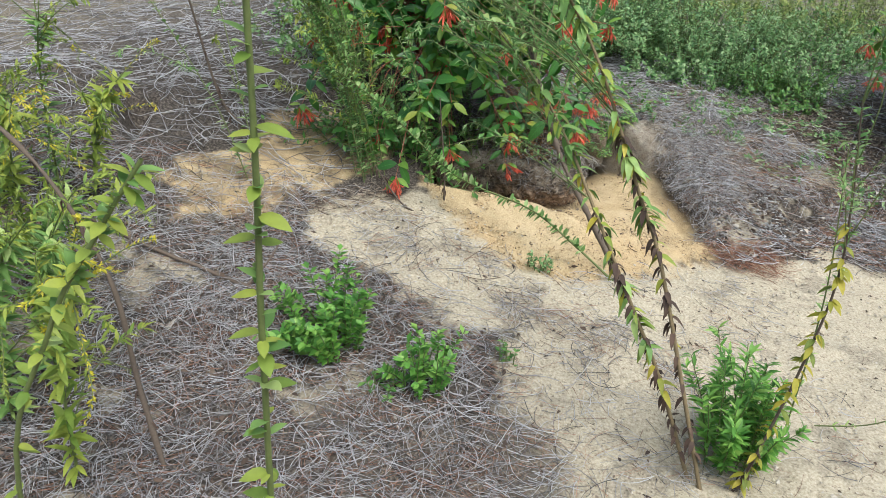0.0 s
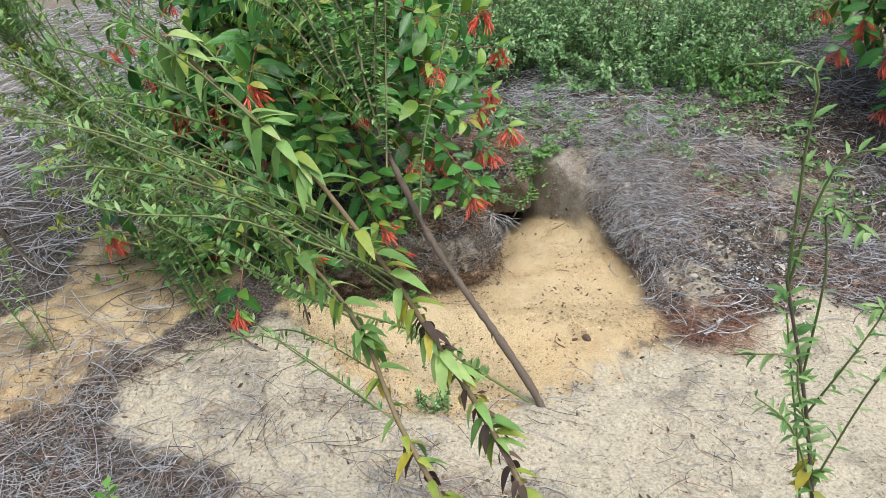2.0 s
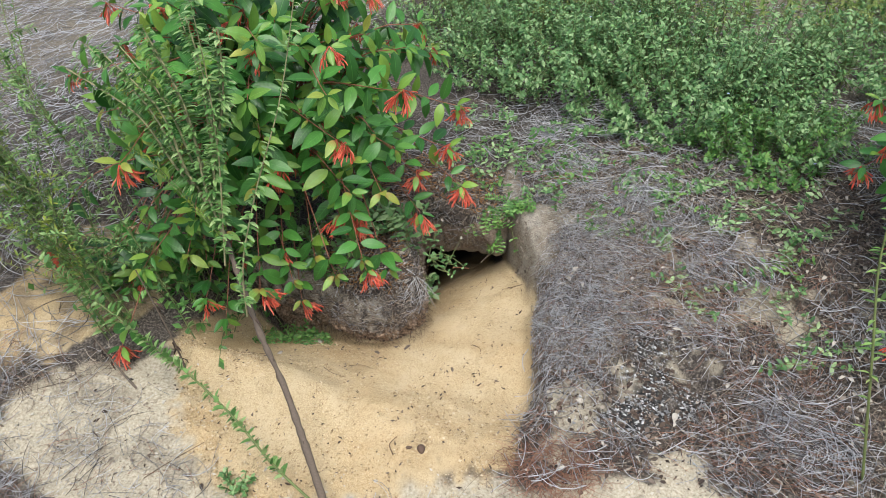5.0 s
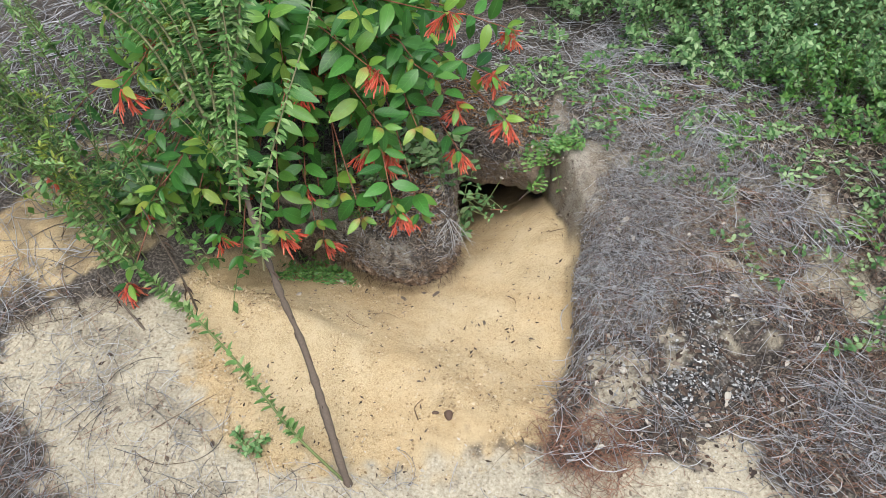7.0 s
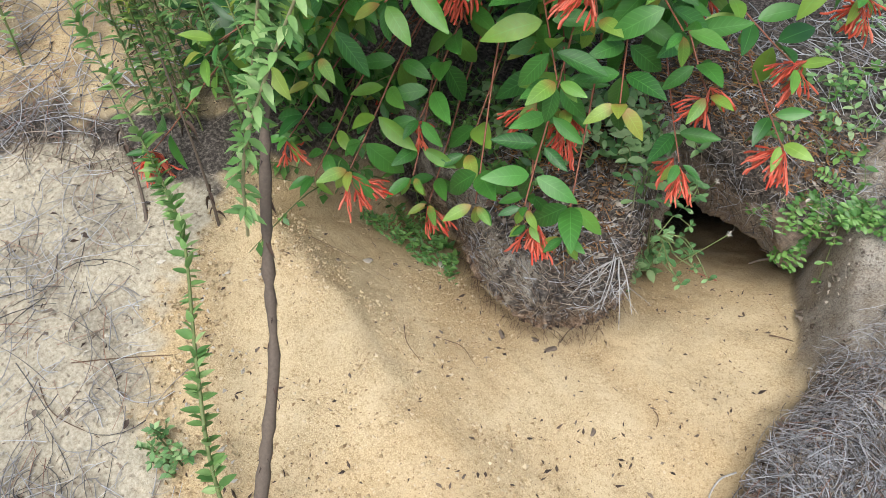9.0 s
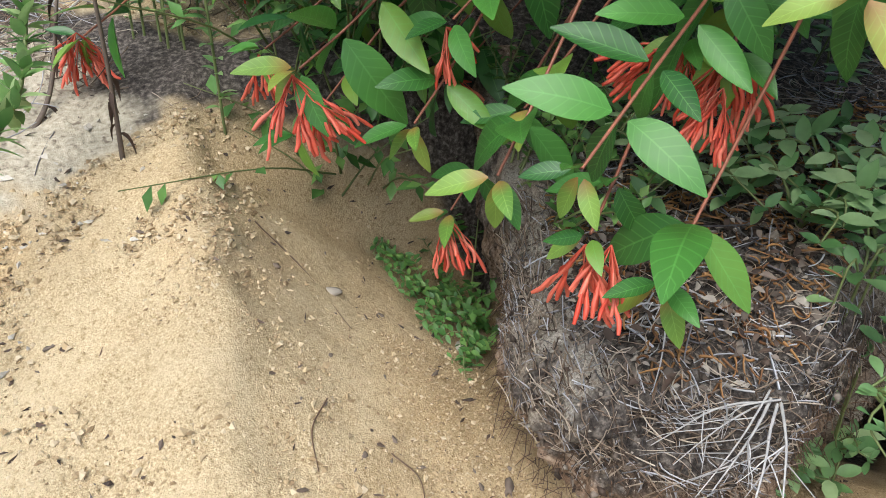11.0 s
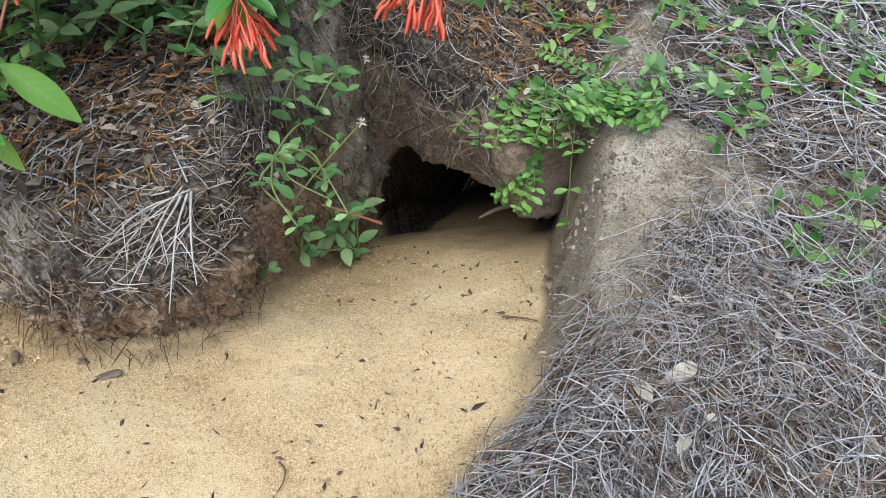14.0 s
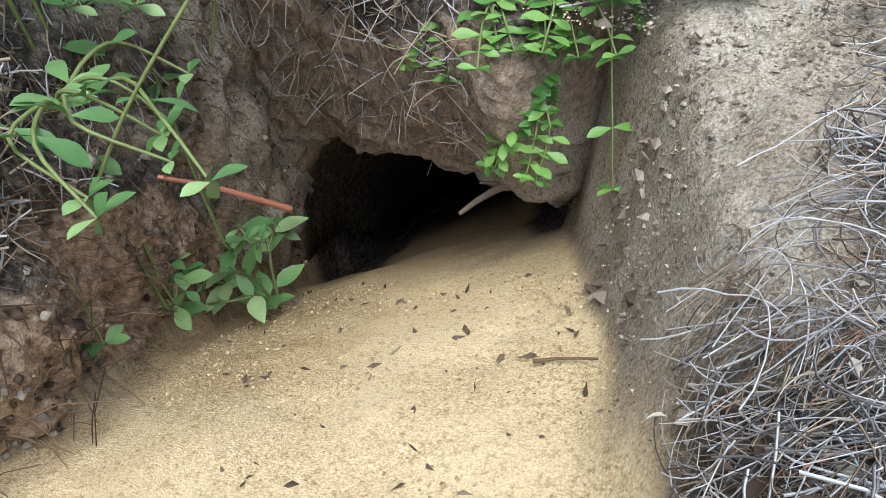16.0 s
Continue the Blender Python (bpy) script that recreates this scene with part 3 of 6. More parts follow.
def build_burrow_roof():
    """The vault of soil over the burrow's mouth; its face leans out over the lip."""
    cols, rows = 141, 130
    v = []
    for x0 in np.linspace(0.46, 1.03, cols):
        sx = (x0 - 0.77) / 0.21
        lip = 3.44 + 0.010 * math.sin(9 * sx)
        arch = vault_height(x0) + 0.005 * math.sin(60 * x0)
        back = 0.3 * float(smooth(np.array((x0 - 0.94) / 0.12)))
        lip, brow = lip + back, 3.335 + back - 0.02 * float(smooth(np.array((x0 - 0.86) / 0.1)))
        keys = [(4.55, None), (4.2, None), (3.95 + 0.3 * back, None), (3.7 + 0.7 * back, None), (3.54 + back, None), (3.45 + back, None), (3.40 + back, None), (brow + 0.03, None), (brow, 0.9), (brow - 0.004, 0.72), (brow + 0.02, 0.48), (brow + 0.05, 0.26), (lip - 0.025, 0.08), (lip, 0.0), (lip + 0.06, -0.03), (lip + 0.14, -0.12), (3.75 + back, -0.4), (4.1 + 0.5 * back, -0.75), (4.55, -1.2)]
        line = []
        for yy, k in keys:
            x = x0 - 0.30 * max(0.0, yy - 3.42)
            top = float(bank_level(np.array(x), np.array(yy))) + 0.006 - 0.5 * max(0.0, x0 - 0.975) - 0.25 * max(0.0, 0.56 - x0)
            line.append((x, yy, top if k is None else (arch + (top - arch) * k if k >= 0 else arch + k * 0.5)))
        v.append(spline(line, rows))
    v = np.array(v)
    rough = vnoise(v[..., 0] + v[..., 2] * 1.7, v[..., 1] + v[..., 2], 0.04, 71) + 0.6 * vnoise(v[..., 0] + v[..., 2], v[..., 1] - v[..., 2] * 1.3, 0.014, 77)
    rough = rough + 0.5 * vnoise(v[..., 0] - v[..., 2], v[..., 1] + v[..., 2] * 2.1, 0.008, 79)
    v[..., 1] += 0.009 * rough
    v[..., 2] += 0.004 * rough
    i, j = np.meshgrid(np.arange(cols - 1), np.arange(rows - 1), indexing="ij")
    f = np.stack([i * rows + j, (i + 1) * rows + j, (i + 1) * rows + j + 1, i * rows + j + 1], -1).reshape(-1, 4)
    flat = v.reshape(-1, 3)
    z0 = np.zeros(len(flat))
    # shade under the vault painted in: past the lip only dark soil colour
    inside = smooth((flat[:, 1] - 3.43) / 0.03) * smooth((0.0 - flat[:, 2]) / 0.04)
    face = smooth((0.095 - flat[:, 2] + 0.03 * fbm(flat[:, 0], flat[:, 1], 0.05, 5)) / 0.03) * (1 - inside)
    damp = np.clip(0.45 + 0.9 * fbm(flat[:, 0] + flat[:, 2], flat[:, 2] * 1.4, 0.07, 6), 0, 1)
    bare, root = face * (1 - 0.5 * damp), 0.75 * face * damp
    ROOF_POINTS.extend(flat[(flat[:, 1] < 3.46) & (flat[:, 0] > 0.56) & (flat[:, 0] < 0.9) & (flat[:, 2] > -0.05)].tolist())
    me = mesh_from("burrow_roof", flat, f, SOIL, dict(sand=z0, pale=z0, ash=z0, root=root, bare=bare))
    return tagged(new("burrow_roof", me), "vault of grey sandy soil over the dark burrow mouth", "burrow roof", kind="structure")




def build_bank_face():
    """The crumbling overhung face of the bank round the hump."""
    along, rows = 260, 40
    p = spline([(*c, 0) for c in PIT[2:14]], along)[:, :2]
    tan = np.gradient(p, axis=0)
    tan /= np.linalg.norm(tan, axis=1)[:, None]
    out = np.stack([tan[:, 1], -tan[:, 0]], 1)
    low = sand_level(p[:, 0] + 0.03 * out[:, 0], p[:, 1] + 0.03 * out[:, 1]) - 0.02
    top = bank_level(p[:, 0] - 0.03 * out[:, 0], p[:, 1] - 0.03 * out[:, 1])
    v = np.linspace(0, 1, rows)
    offset = np.interp(v, [0, 0.12, 0.2, 0.35, 0.6, 0.85, 1.0], [-0.075, -0.03, -0.006, 0.008, 0.006, -0.022, -0.06])
    drop = np.interp(v, [0, 0.12, 0.2, 0.35, 0.6, 0.85, 1.0], [-0.0, 0.0, 0.07, 0.30, 0.62, 0.88, 1.0])
    x = p[:, :1] + out[:, :1] * offset
    y = p[:, 1:] + out[:, 1:] * offset
    z = np.where(v[None] < 0.14, bank_level(x, y) + 0.006 - 0.03 * smooth((y - 3.27) / 0.05), (top[:, None] + 0.006 - 0.03 * smooth((y - 3.27) / 0.05)) * (1 - drop) + low[:, None] * drop)
    s = np.cumsum(np.r_[0, np.hypot(*np.diff(p, axis=0).T)])[:, None] + 0 * z
    rough = fbm(s, z, 0.05, 81, 3) * 0.018 + vnoise(s, z, 0.016, 85) * 0.009 + vnoise(s, z, 0.007, 88) * 0.005
    rough = rough * smooth(v / 0.15)[None]
    x, y = x + out[:, :1] * rough, y + out[:, 1:] * rough
    flat = np.stack([x, y, z], -1).reshape(-1, 3)
    i, j = np.meshgrid(np.arange(along - 1), np.arange(rows - 1), indexing="ij")
    f = np.stack([i * rows + j, (i + 1) * rows + j, (i + 1) * rows + j + 1, i * rows + j + 1], -1).reshape(-1, 4)
    V = (v[None] + 0 * z).ravel()
    z0 = np.zeros(len(flat))
    wob = fbm(flat[:, 0] * 2, flat[:, 2] * 2 + flat[:, 1], 0.07, 15)
    bare = smooth((0.40 - V + 0.35 * wob) / 0.12) * smooth((0.71 - flat[:, 0] + 0.05 * wob) / 0.04) * smooth((V - 0.08) / 0.06)
    bare = np.maximum(bare, smooth((flat[:, 1] - 3.22) / 0.06))
    root = smooth((V - 0.42 - 0.3 * wob) / 0.2) * (1 - bare)
    BANK_POINTS.extend(flat[(V > 0.1) & (V < 0.9)].tolist())
    me = mesh_from("bank_face", flat, f, SOIL, dict(sand=z0, pale=z0, ash=z0, root=root, bare=bare))
    return tagged(new("bank_face", me), "crumbling overhung edge of dark root soil above the dug sand", "bank", kind="structure")


build_ground()
build_burrow_roof()
build_bank_face()


def surface_z(x, y):
    """Height of what lies on the ground, the overhung edge of the bank included."""
    edge = (pit_edge(x, y) > -0.004) & (x < 0.9) & (x > 0.02) & (y > 2.6)
    edge = edge | ((x > 0.5) & (x < 1.05) & (y > 3.335) & (y < 4.5))
    return np.where(edge, np.maximum(ground_z(x, y), bank_level(x, y) + 0.006), ground_z(x, y))


# ---- litter of dry stems and needles ----
def litter(name, mat, count, area, length, radius, label, lift=0.02, keep=None, curl=0.5, seed=1, k=6, wild=0.9):
    r = np.random.default_rng(seed)
    x = r.uniform(area[0], area[1], count)
    y = r.uniform(area[2], area[3], count)
    if keep is not None:
        ok = keep(x, y) > r.random(count)
        x, y = x[ok], y[ok]
    n = len(x)
    # finer and shorter beside the burrow
    fine = 1 - 0.4 * smooth((0.34 - np.hypot(x - 1.2, y - 3.2)) / 0.15)
    L = r.uniform(length[0], length[1], n) * fine
    swirl = 5.0 * vnoise(x, y, 0.2, seed + 3) + r.normal(0, wild, n)
    bend = r.normal(0, curl, n)
    t = np.linspace(-0.5, 0.5, k)
    ang = swirl[:, None] + bend[:, None] * t * 2
    step = L[:, None] / (k - 1)
    px = x[:, None] + np.cumsum(np.cos(ang) * step, 1) - (np.cos(ang) * step).sum(1)[:, None] / 2
    py = y[:, None] + np.cumsum(np.sin(ang) * step, 1) - (np.sin(ang) * step).sum(1)[:, None] / 2
    gz = surface_z(px.ravel(), py.ravel()).reshape(px.shape)
    # stems bridge over hollows and do not bend into them
    line = np.maximum(gz, 0.5 * gz + 0.5 * gz.max(1, keepdims=True) - 0.01)
    tilt = r.normal(0, 0.10, n)
    z = line + r.random(n)[:, None] ** 1.5 * lift + np.maximum(0, tilt[:, None] * t * L[:, None]) + 0.002
    rim = pit_edge(px.ravel(), py.ravel()).reshape(px.shape)
    allow = np.where((px > 1.0) & (py < 3.24), -0.018, -0.03)
    over = ((rim < allow) & (py > 2.62) & (py < 3.345) & (px > 0.3) & (px < 1.2)).any(1)
    over = over | (np.hypot(px - 1.085, (py - 3.30) * 0.85) < 0.09).any(1) | (gz.max(1) - gz.min(1) > 0.11)
    clear = ((np.hypot(px - 1.35, (py - 2.6) * 0.8) < 0.08) & (r.random((n, 1)) < 0.6)) | (np.hypot(px - 1.57, (py - 2.7) * 0.8) < 0.12) | (np.hypot(px - 1.71, py - 2.81) < 0.06)
    over = over | (clear.any(1) & (r.random(n) < 0.88))
    v, f = strands(np.stack([px, py, z], -1)[~over], (r.uniform(radius[0], radius[1], n) * fine)[~over])
    return tagged(new(name, mesh_from(name, v, f, mat)), label, "litter", kind="stuff")


def litter_share(x, y):
    """Where the ground is covered with litter."""
    sand, pale, ash, root, bare = zones(x, y)
    e = pit_edge(x, y)
    sand = np.where((y > 3.34) & (x > 0.2), 0.0, sand)
    bare = np.where(y > 3.42, 0.0, bare)
    sand = np.where((x < 0.1) & (y < 3.0), sand * 0.5, sand)
    hump = (x < 0.86) & (x > 0.3) & (y > 2.75) & (y < 3.3)
    d = (1 - sand) * (1 - (0.95 - 0.3 * smooth(2.2 * fbm(x, y, 0.13, 93) - 0.1)) * pale) * (1 - 0.98 * smooth(1.6 * ash)) * (1 - 0.97 * bare) * (1 - 0.4 * root) * (1 - 0.9 * smooth((0.085 - np.hypot(x - 1.72, y - 2.81)) / 0.04))
    return d * np.where(hump, 0.8, 1.0) * np.where((e < 0) & (y > 2.3) & (y < 3.34) & (x > -0.2) & (x < 1.2), 0.1, 1.0)


def bank_share(x, y):
    near = 0.55 * smooth((y - 2.72) / 0.1) * smooth((1.65 - x) / 0.2)
    return litter_share(x, y) * (x > 1.0) * (0.15 + near + (0.85 - near) * smooth(1.6 * fbm(x, y, 0.22, 9) + 0.4))


def sheaf_share(x, y):
    """Silvery sheaves that stand out of the mat."""
    d = np.zeros(x.shape)
    for cx, cy, rad in ((1.81, 3.17, 0.17), (1.27, 3.02, 0.15), (2.01, 2.57, 0.16), (1.05, 3.89, 0.16), (1.26, 3.67, 0.14), (1.5, 3.5, 0.13), (1.25, 2.88, 0.1), (1.3, 3.3, 0.1), (1.9, 2.7, 0.12), (1.62, 3.35, 0.1)):
        d = np.maximum(d, smooth((rad - np.hypot(x - cx, y - cy)) / 0.07))
    return d * np.maximum(litter_share(x, y), 0.3)


def front_share(x, y):
    """Trodden litter at the start of the walk, thinning out over the pale sand."""
    sand, pale, _, _, _ = zones(x, y)
    thick = smooth((0.55 - x - 0.5 * (y - 1.2)) / 0.3)
    clump = smooth(2.4 * fbm(x, y, 0.12, 95) + 0.45)
    return (1 - sand) * (thick * (0.35 + 0.65 * clump) * (1 - 0.55 * pale) + 0.3 * (1 - thick) * clump)


def slope_share(x, y):
    """Stems that hang from the bank over its bare slope."""
    return smooth((x - 1.14 - 0.03 * fbm(x, y, 0.06, 97)) / 0.04) * smooth((y - 3.05) / 0.06)


def mound_share(x, y):
    """Scattered stems lying on the old mound of sand."""
    return zones(x, y)[0] * (x < 0.12) * smooth(2.2 * fbm(x, y, 0.14, 99) + 0.3)


def left_share(x, y):
    """Dark strip of litter between the two lots of dug sand left of the pit."""
    return smooth((0.06 - np.abs(y - 2.31 - 0.75 * (x + 0.13))) / 0.05) * smooth((0.05 - x) / 0.08) * smooth((x + 0.6) / 0.1)


litter("dry_stems", GREY_STRAW, 9500, (1.05, 2.6, 2.3, 4.2), (0.05, 0.18), (0.0008, 0.0018), "grey weathered dry stems matted over the right bank", 0.035, bank_share, 0.55, 1)
litter("dry_stems", GREY_STRAW, 12000, (-1.6, 0.9, 0.8, 2.4), (0.05, 0.16), (0.0007, 0.0013), "grey weathered dry stems scattered on trodden ground", 0.02, litter_share, 0.5, 2)
litter("dry_stems", GREY_STRAW, 9000, (-2.8, -0.2, 2.4, 6.0), (0.08, 0.22), (0.0011, 0.002), "grey weathered dry stems in a thick mat behind the bush", 0.04, litter_share, 0.5, 3)
litter("dry_stems", GREY_STRAW, 5200, (1.08, 1.75, 2.6, 3.5), (0.05, 0.17), (0.0006, 0.0012), "silvery dry stems heaped on the bank beside the burrow", 0.035, bank_share, 0.55, 11, 8)
litter("dry_stems", GREY_STRAW, 4500, (-0.2, 3.6, 3.6, 6.6), (0.08, 0.2), (0.001, 0.0018), "grey dry stems under the low shrubs", 0.03, litter_share, 0.5, 12)
litter("dry_stems", BROWN_STRAW, 3400, (1.06, 2.0, 2.75, 3.8), (0.025, 0.10), (0.0006, 0.0011), "brown dry stems and needles matted on the bank", 0.035, litter_share, 0.9, 13, 7)
litter("pine_needles", BROWN_STRAW, 3600, (0.3, 1.05, 2.75, 3.6), (0.015, 0.06), (0.0004, 0.0009), "short brown needles on the overhanging hump of soil", 0.02, litter_share, 0.8, 14)
litter("pine_needles", BROWN_STRAW, 2400, (1.08, 2.3, 2.5, 3.8), (0.03, 0.08), (0.0007, 0.0013), "short curled brown needles matted on the bank", 0.03, litter_share, 1.4, 15, 7)
litter("dry_stems", GREY_STRAW, 1900, (0.3, 1.15, 2.75, 4.0), (0.02, 0.09), (0.0008, 0.0016), "fine grey stems on the overhanging hump of soil", 0.02, litter_share, 0.5, 4)
litter("pine_needles", BROWN_STRAW, 3000, (1.05, 2.5, 2.2, 4.0), (0.05, 0.16), (0.0005, 0.001), "brown fallen pine needles on the bank", 0.02, litter_share, 0.3, 5)
litter("pine_needles", RED_STRAW, 3500, (-1.2, 0.9, 0.8, 2.4), (0.06, 0.15), (0.0004, 0.0008), "rust brown fallen pine needles on trodden ground", 0.015, litter_share, 0.3, 6)
litter("pine_needles", RED_STRAW, 1700, (1.1, 1.6, 2.15, 2.6), (0.05, 0.14), (0.0006, 0.0011), "tangle of rust red needles at the edge of the sand", 0.025,
       lambda x, y: smooth((0.16 - np.hypot(x - 1.32, (y - 2.36) * 1.2)) / 0.06), 0.6, 7)


litter("dry_stems", BROWN_STRAW, 2600, (1.06, 1.5, 2.72, 3.4), (0.02, 0.09), (0.0006, 0.0012), "brown curled stems heaped on the bank beside the sand", 0.05, litter_share, 1.1, 31, 7)
litter("dry_stems", GREY_STRAW, 2600, (1.06, 1.45, 2.72, 3.35), (0.04, 0.13), (0.0007, 0.0013), "grey stems heaped on the bank beside the sand", 0.055, litter_share, 0.7, 32, 7)
litter("silvery_stems", GREY_STRAW, 9500, (1.02, 2.25, 2.35, 4.1), (0.05, 0.17), (0.0008, 0.0017), "silvery dry stems lying in sheaves on the bank", 0.05, sheaf_share, 0.8, 21, 9, 0.5)
litter("dry_stems", BROWN_STRAW, 3600, (-0.75, 0.15, 1.9, 2.55), (0.03, 0.11), (0.0006, 0.0013), "dark brown stems matted between two mounds of sand", 0.03, left_share, 0.8, 22, 7)
litter("pine_needles", RED_STRAW, 1500, (1.15, 2.1, 2.3, 3.3), (0.06, 0.15), (0.0006, 0.001), "rust brown needles strewn over the bank", 0.04, litter_share, 0.5, 23)
litter("dry_stems", GREY_STRAW, 11000, (-0.9, 1.3, 0.85, 2.2), (0.025, 0.085), (0.0006, 0.0012), "short blue grey stems trodden into the pale sand", 0.018, front_share, 0.5, 41, 5)
litter("pine_needles", BROWN_STRAW, 5200, (-0.9, 1.5, 0.85, 2.3), (0.012, 0.05), (0.0005, 0.001), "short dark stems and crumbs trodden into the pale sand", 0.012, front_share, 0.8, 42, 4)
litter("pine_needles", RED_STRAW, 1300, (-0.5, 1.3, 0.85, 2.0), (0.05, 0.13), (0.0004, 0.0008), "rust brown needles strewn on pale sand", 0.012, front_share, 0.3, 43)
litter("dry_stems", BROWN_STRAW, 2600, (1.1, 1.6, 3.0, 3.7), (0.02, 0.09), (0.0005, 0.0011), "brown stems hanging over the bare slope", 0.03, slope_share, 0.9, 44, 7)
litter("dry_stems", GREY_STRAW, 1500, (1.1, 1.6, 3.0, 3.7), (0.03, 0.12), (0.0006, 0.0012), "grey stems hanging over the bare slope", 0.035, slope_share, 0.6, 45, 7)
litter("dry_stems", BROWN_STRAW, 2600, (-1.2, 0.12, 1.9, 3.1), (0.02, 0.10), (0.0005, 0.0013), "short brown stems scattered on the old mound of sand", 0.012, mound_share, 0.8, 46, 5)
litter("leaf_scraps", ORANGE_SCRAP, 3200, (0.42, 0.95, 2.85, 3.6), (0.010, 0.028), (0.0011, 0.0021), "rusty curled leaf scraps on the hump", 0.02, litter_share, 0.9, 24)


# ---- firebush ----
LEAVES = [leaf_shape(9, w, fo, dr) for w, fo, dr in ((0.40, 0.35, 0.18), (0.44, 0.2, 0.35), (0.36, 0.5, 0.05))]


def leaf_mesh(k, mat):
    v, f, e = LEAVES[k]
    return mesh_from("leaf", v, f, mat, {"across": e, "along": 0.3 + 8.7 * v[:, 1]})


LEAF_MESHES = [leaf_mesh(k, FIRE_LEAF) for k in range(3)]
YOUNG_MESHES = [leaf_mesh(k, YOUNG_LEAF) for k in range(3)]


def flower_mesh(seed, tubes=20):
    """A hanging spray of slim coral tubes on short red stalks, about 7 cm long."""
    r = np.random.default_rng(seed)
    h = Heap()
    arms = [unit([r.normal(0, 0.6), r.normal(0, 0.6), -1]) for _ in range(4)]
    for k in range(tubes):
        arm = arms[k % 4]
        reach = r.uniform(0.010, 0.040)
        root = arm * reach + r.normal(0, 0.002, 3)
        d = unit(arm + r.normal(0, 0.38, 3) + np.array([0, 0, -0.25]))
        a = root + d * r.uniform(0.005, 0.012)
        d2 = unit(d + np.array([0, 0, -0.35]) + r.normal(0, 0.10, 3))
        length = r.uniform(0.020, 0.034)
        bow = r.normal(0, 0.0012, 3)
        h.add(*tube([(0, 0, 0), root * 0.6, root, a], 0.0008, 0.0006, 3))
        w = r.uniform(0.0014, 0.0020)
        path = spline([a, a + d2 * length * 0.3, a + d2 * length * 0.65 + bow, a + d2 * length], 7)
        h.add(*tube(path, w * np.array([0.45, 0.65, 0.9, 1.1, 1.2, 1.05, 0.75]), None, 6))
    return h.mesh("blossom", FLOWER)


FLOWERS = [flower_mesh(90 + i, 18 + 3 * i) for i in range(4)]


class Firebush:
    def __init__(self, foot, label, seed):
        self.r = np.random.default_rng(seed)
        self.foot = np.array([foot[0], foot[1], float(ground_z(foot[0], foot[1]))])
        self.root = thing("firebush", foot[0], foot[1], label, "bush")
        self.leaves, self.count = [], 0

    def local(self, p):
        return Vector(np.asarray(p) - self.foot)

    def leaf(self, pos, direction, up, size, young=False):
        self.leaves.append((np.array(pos), unit(direction), np.array(up, float), size, young))

    def sprig(self, tip, flower=0, size=0.085, whorls=3, mid=None, gap=0.055, out=None):
        """A red shoot that ends at tip with whorls of leaves and, where wanted, hanging flowers."""
        r = self.r
        tip = np.asarray(tip, float)
        start = self.foot + np.array([r.uniform(-0.1, 0.1), r.uniform(-0.1, 0.1), 0.1 + 0.25 * r.random()])
        if mid is None:
            mid = 0.45 * start + 0.55 * tip + np.array([r.normal(0, 0.04), r.normal(0, 0.04), 0.14])
        path = spline([start, mid, tip], 14)
        h = Heap()
        h.add(*tube(path, 0.0032, 0.0014, 5))
        part("branch", h.mesh("branch", RED_STEM, self.foot), self.root)
        d = unit(path[-1] - path[-3])
        if out is not None:
            d = unit(out)
        side = unit(np.cross(d, [0.1, 0.05, 1.0]))
        other = np.cross(side, d)
        for w in range(whorls):
            at = tip - d * gap * w
            n = 3 if w else 4
            turn = r.uniform(0, 6.28)
            for k in range(n):
                a = turn + k * 2 * math.pi / n + r.normal(0, 0.2)
                radial = math.cos(a) * side + math.sin(a) * other
                grow = size * (0.62 if w == 0 else 1.0) * r.uniform(0.75, 1.2)
                direction = unit(radial + d * (0.6 if w == 0 else 0.25) + np.array([0, -0.05, -0.25]) + r.normal(0, 0.12, 3))
                self.leaf(at + direction * 0.008, direction, unit(np.array([0.1, -0.25, 1.0]) + 0.4 * d + r.normal(0, 0.15, 3)), grow, w == 0 and r.random() < 0.55)
        for k in range(flower):
            ob = part("blossom", FLOWERS[int(r.integers(4))], self.root)
            at = tip + r.normal(0, 0.012, 3) * (k > 0) + d * 0.01
            ob.matrix_local = Matrix.Translation(self.local(at)) @ pose(0, 0, 0, r.uniform(-20, 20), r.uniform(-20, 20), r.uniform(0, 360)) @ Matrix.Scale(r.uniform(0.95, 1.22), 4)

    def finish(self, focus, separate=300):
        order = sorted(range(len(self.leaves)), key=lambda i: np.linalg.norm(self.leaves[i][0] - focus))
        rest, fresh = Heap(), Heap()
        for rank, i in enumerate(order):
            p, d, up, size, young = self.leaves[i]
            rot = frames_along(d, up)
            if rank < separate:
                ob = part("leaf", (YOUNG_MESHES if young else LEAF_MESHES)[rank % 3], self.root)
                m = Matrix([[*(rot[a] * size), self.local(p)[a]] for a in range(3)] + [[0, 0, 0, 1]])
                ob.matrix_local = m
            else:
                scatter(fresh if young else rest, LEAVES[rank % 3], [p], rot[None], [size])
        if fresh.n:
            part("young_foliage", fresh.mesh("young_foliage", YOUNG_LEAF, self.foot), self.root, "yellow green and reddish young leaves", "stuff")
        if rest.n:
            part("foliage", rest.mesh("foliage", FIRE_LEAF, self.foot), self.root, "broad green leaves of the crown", "stuff")


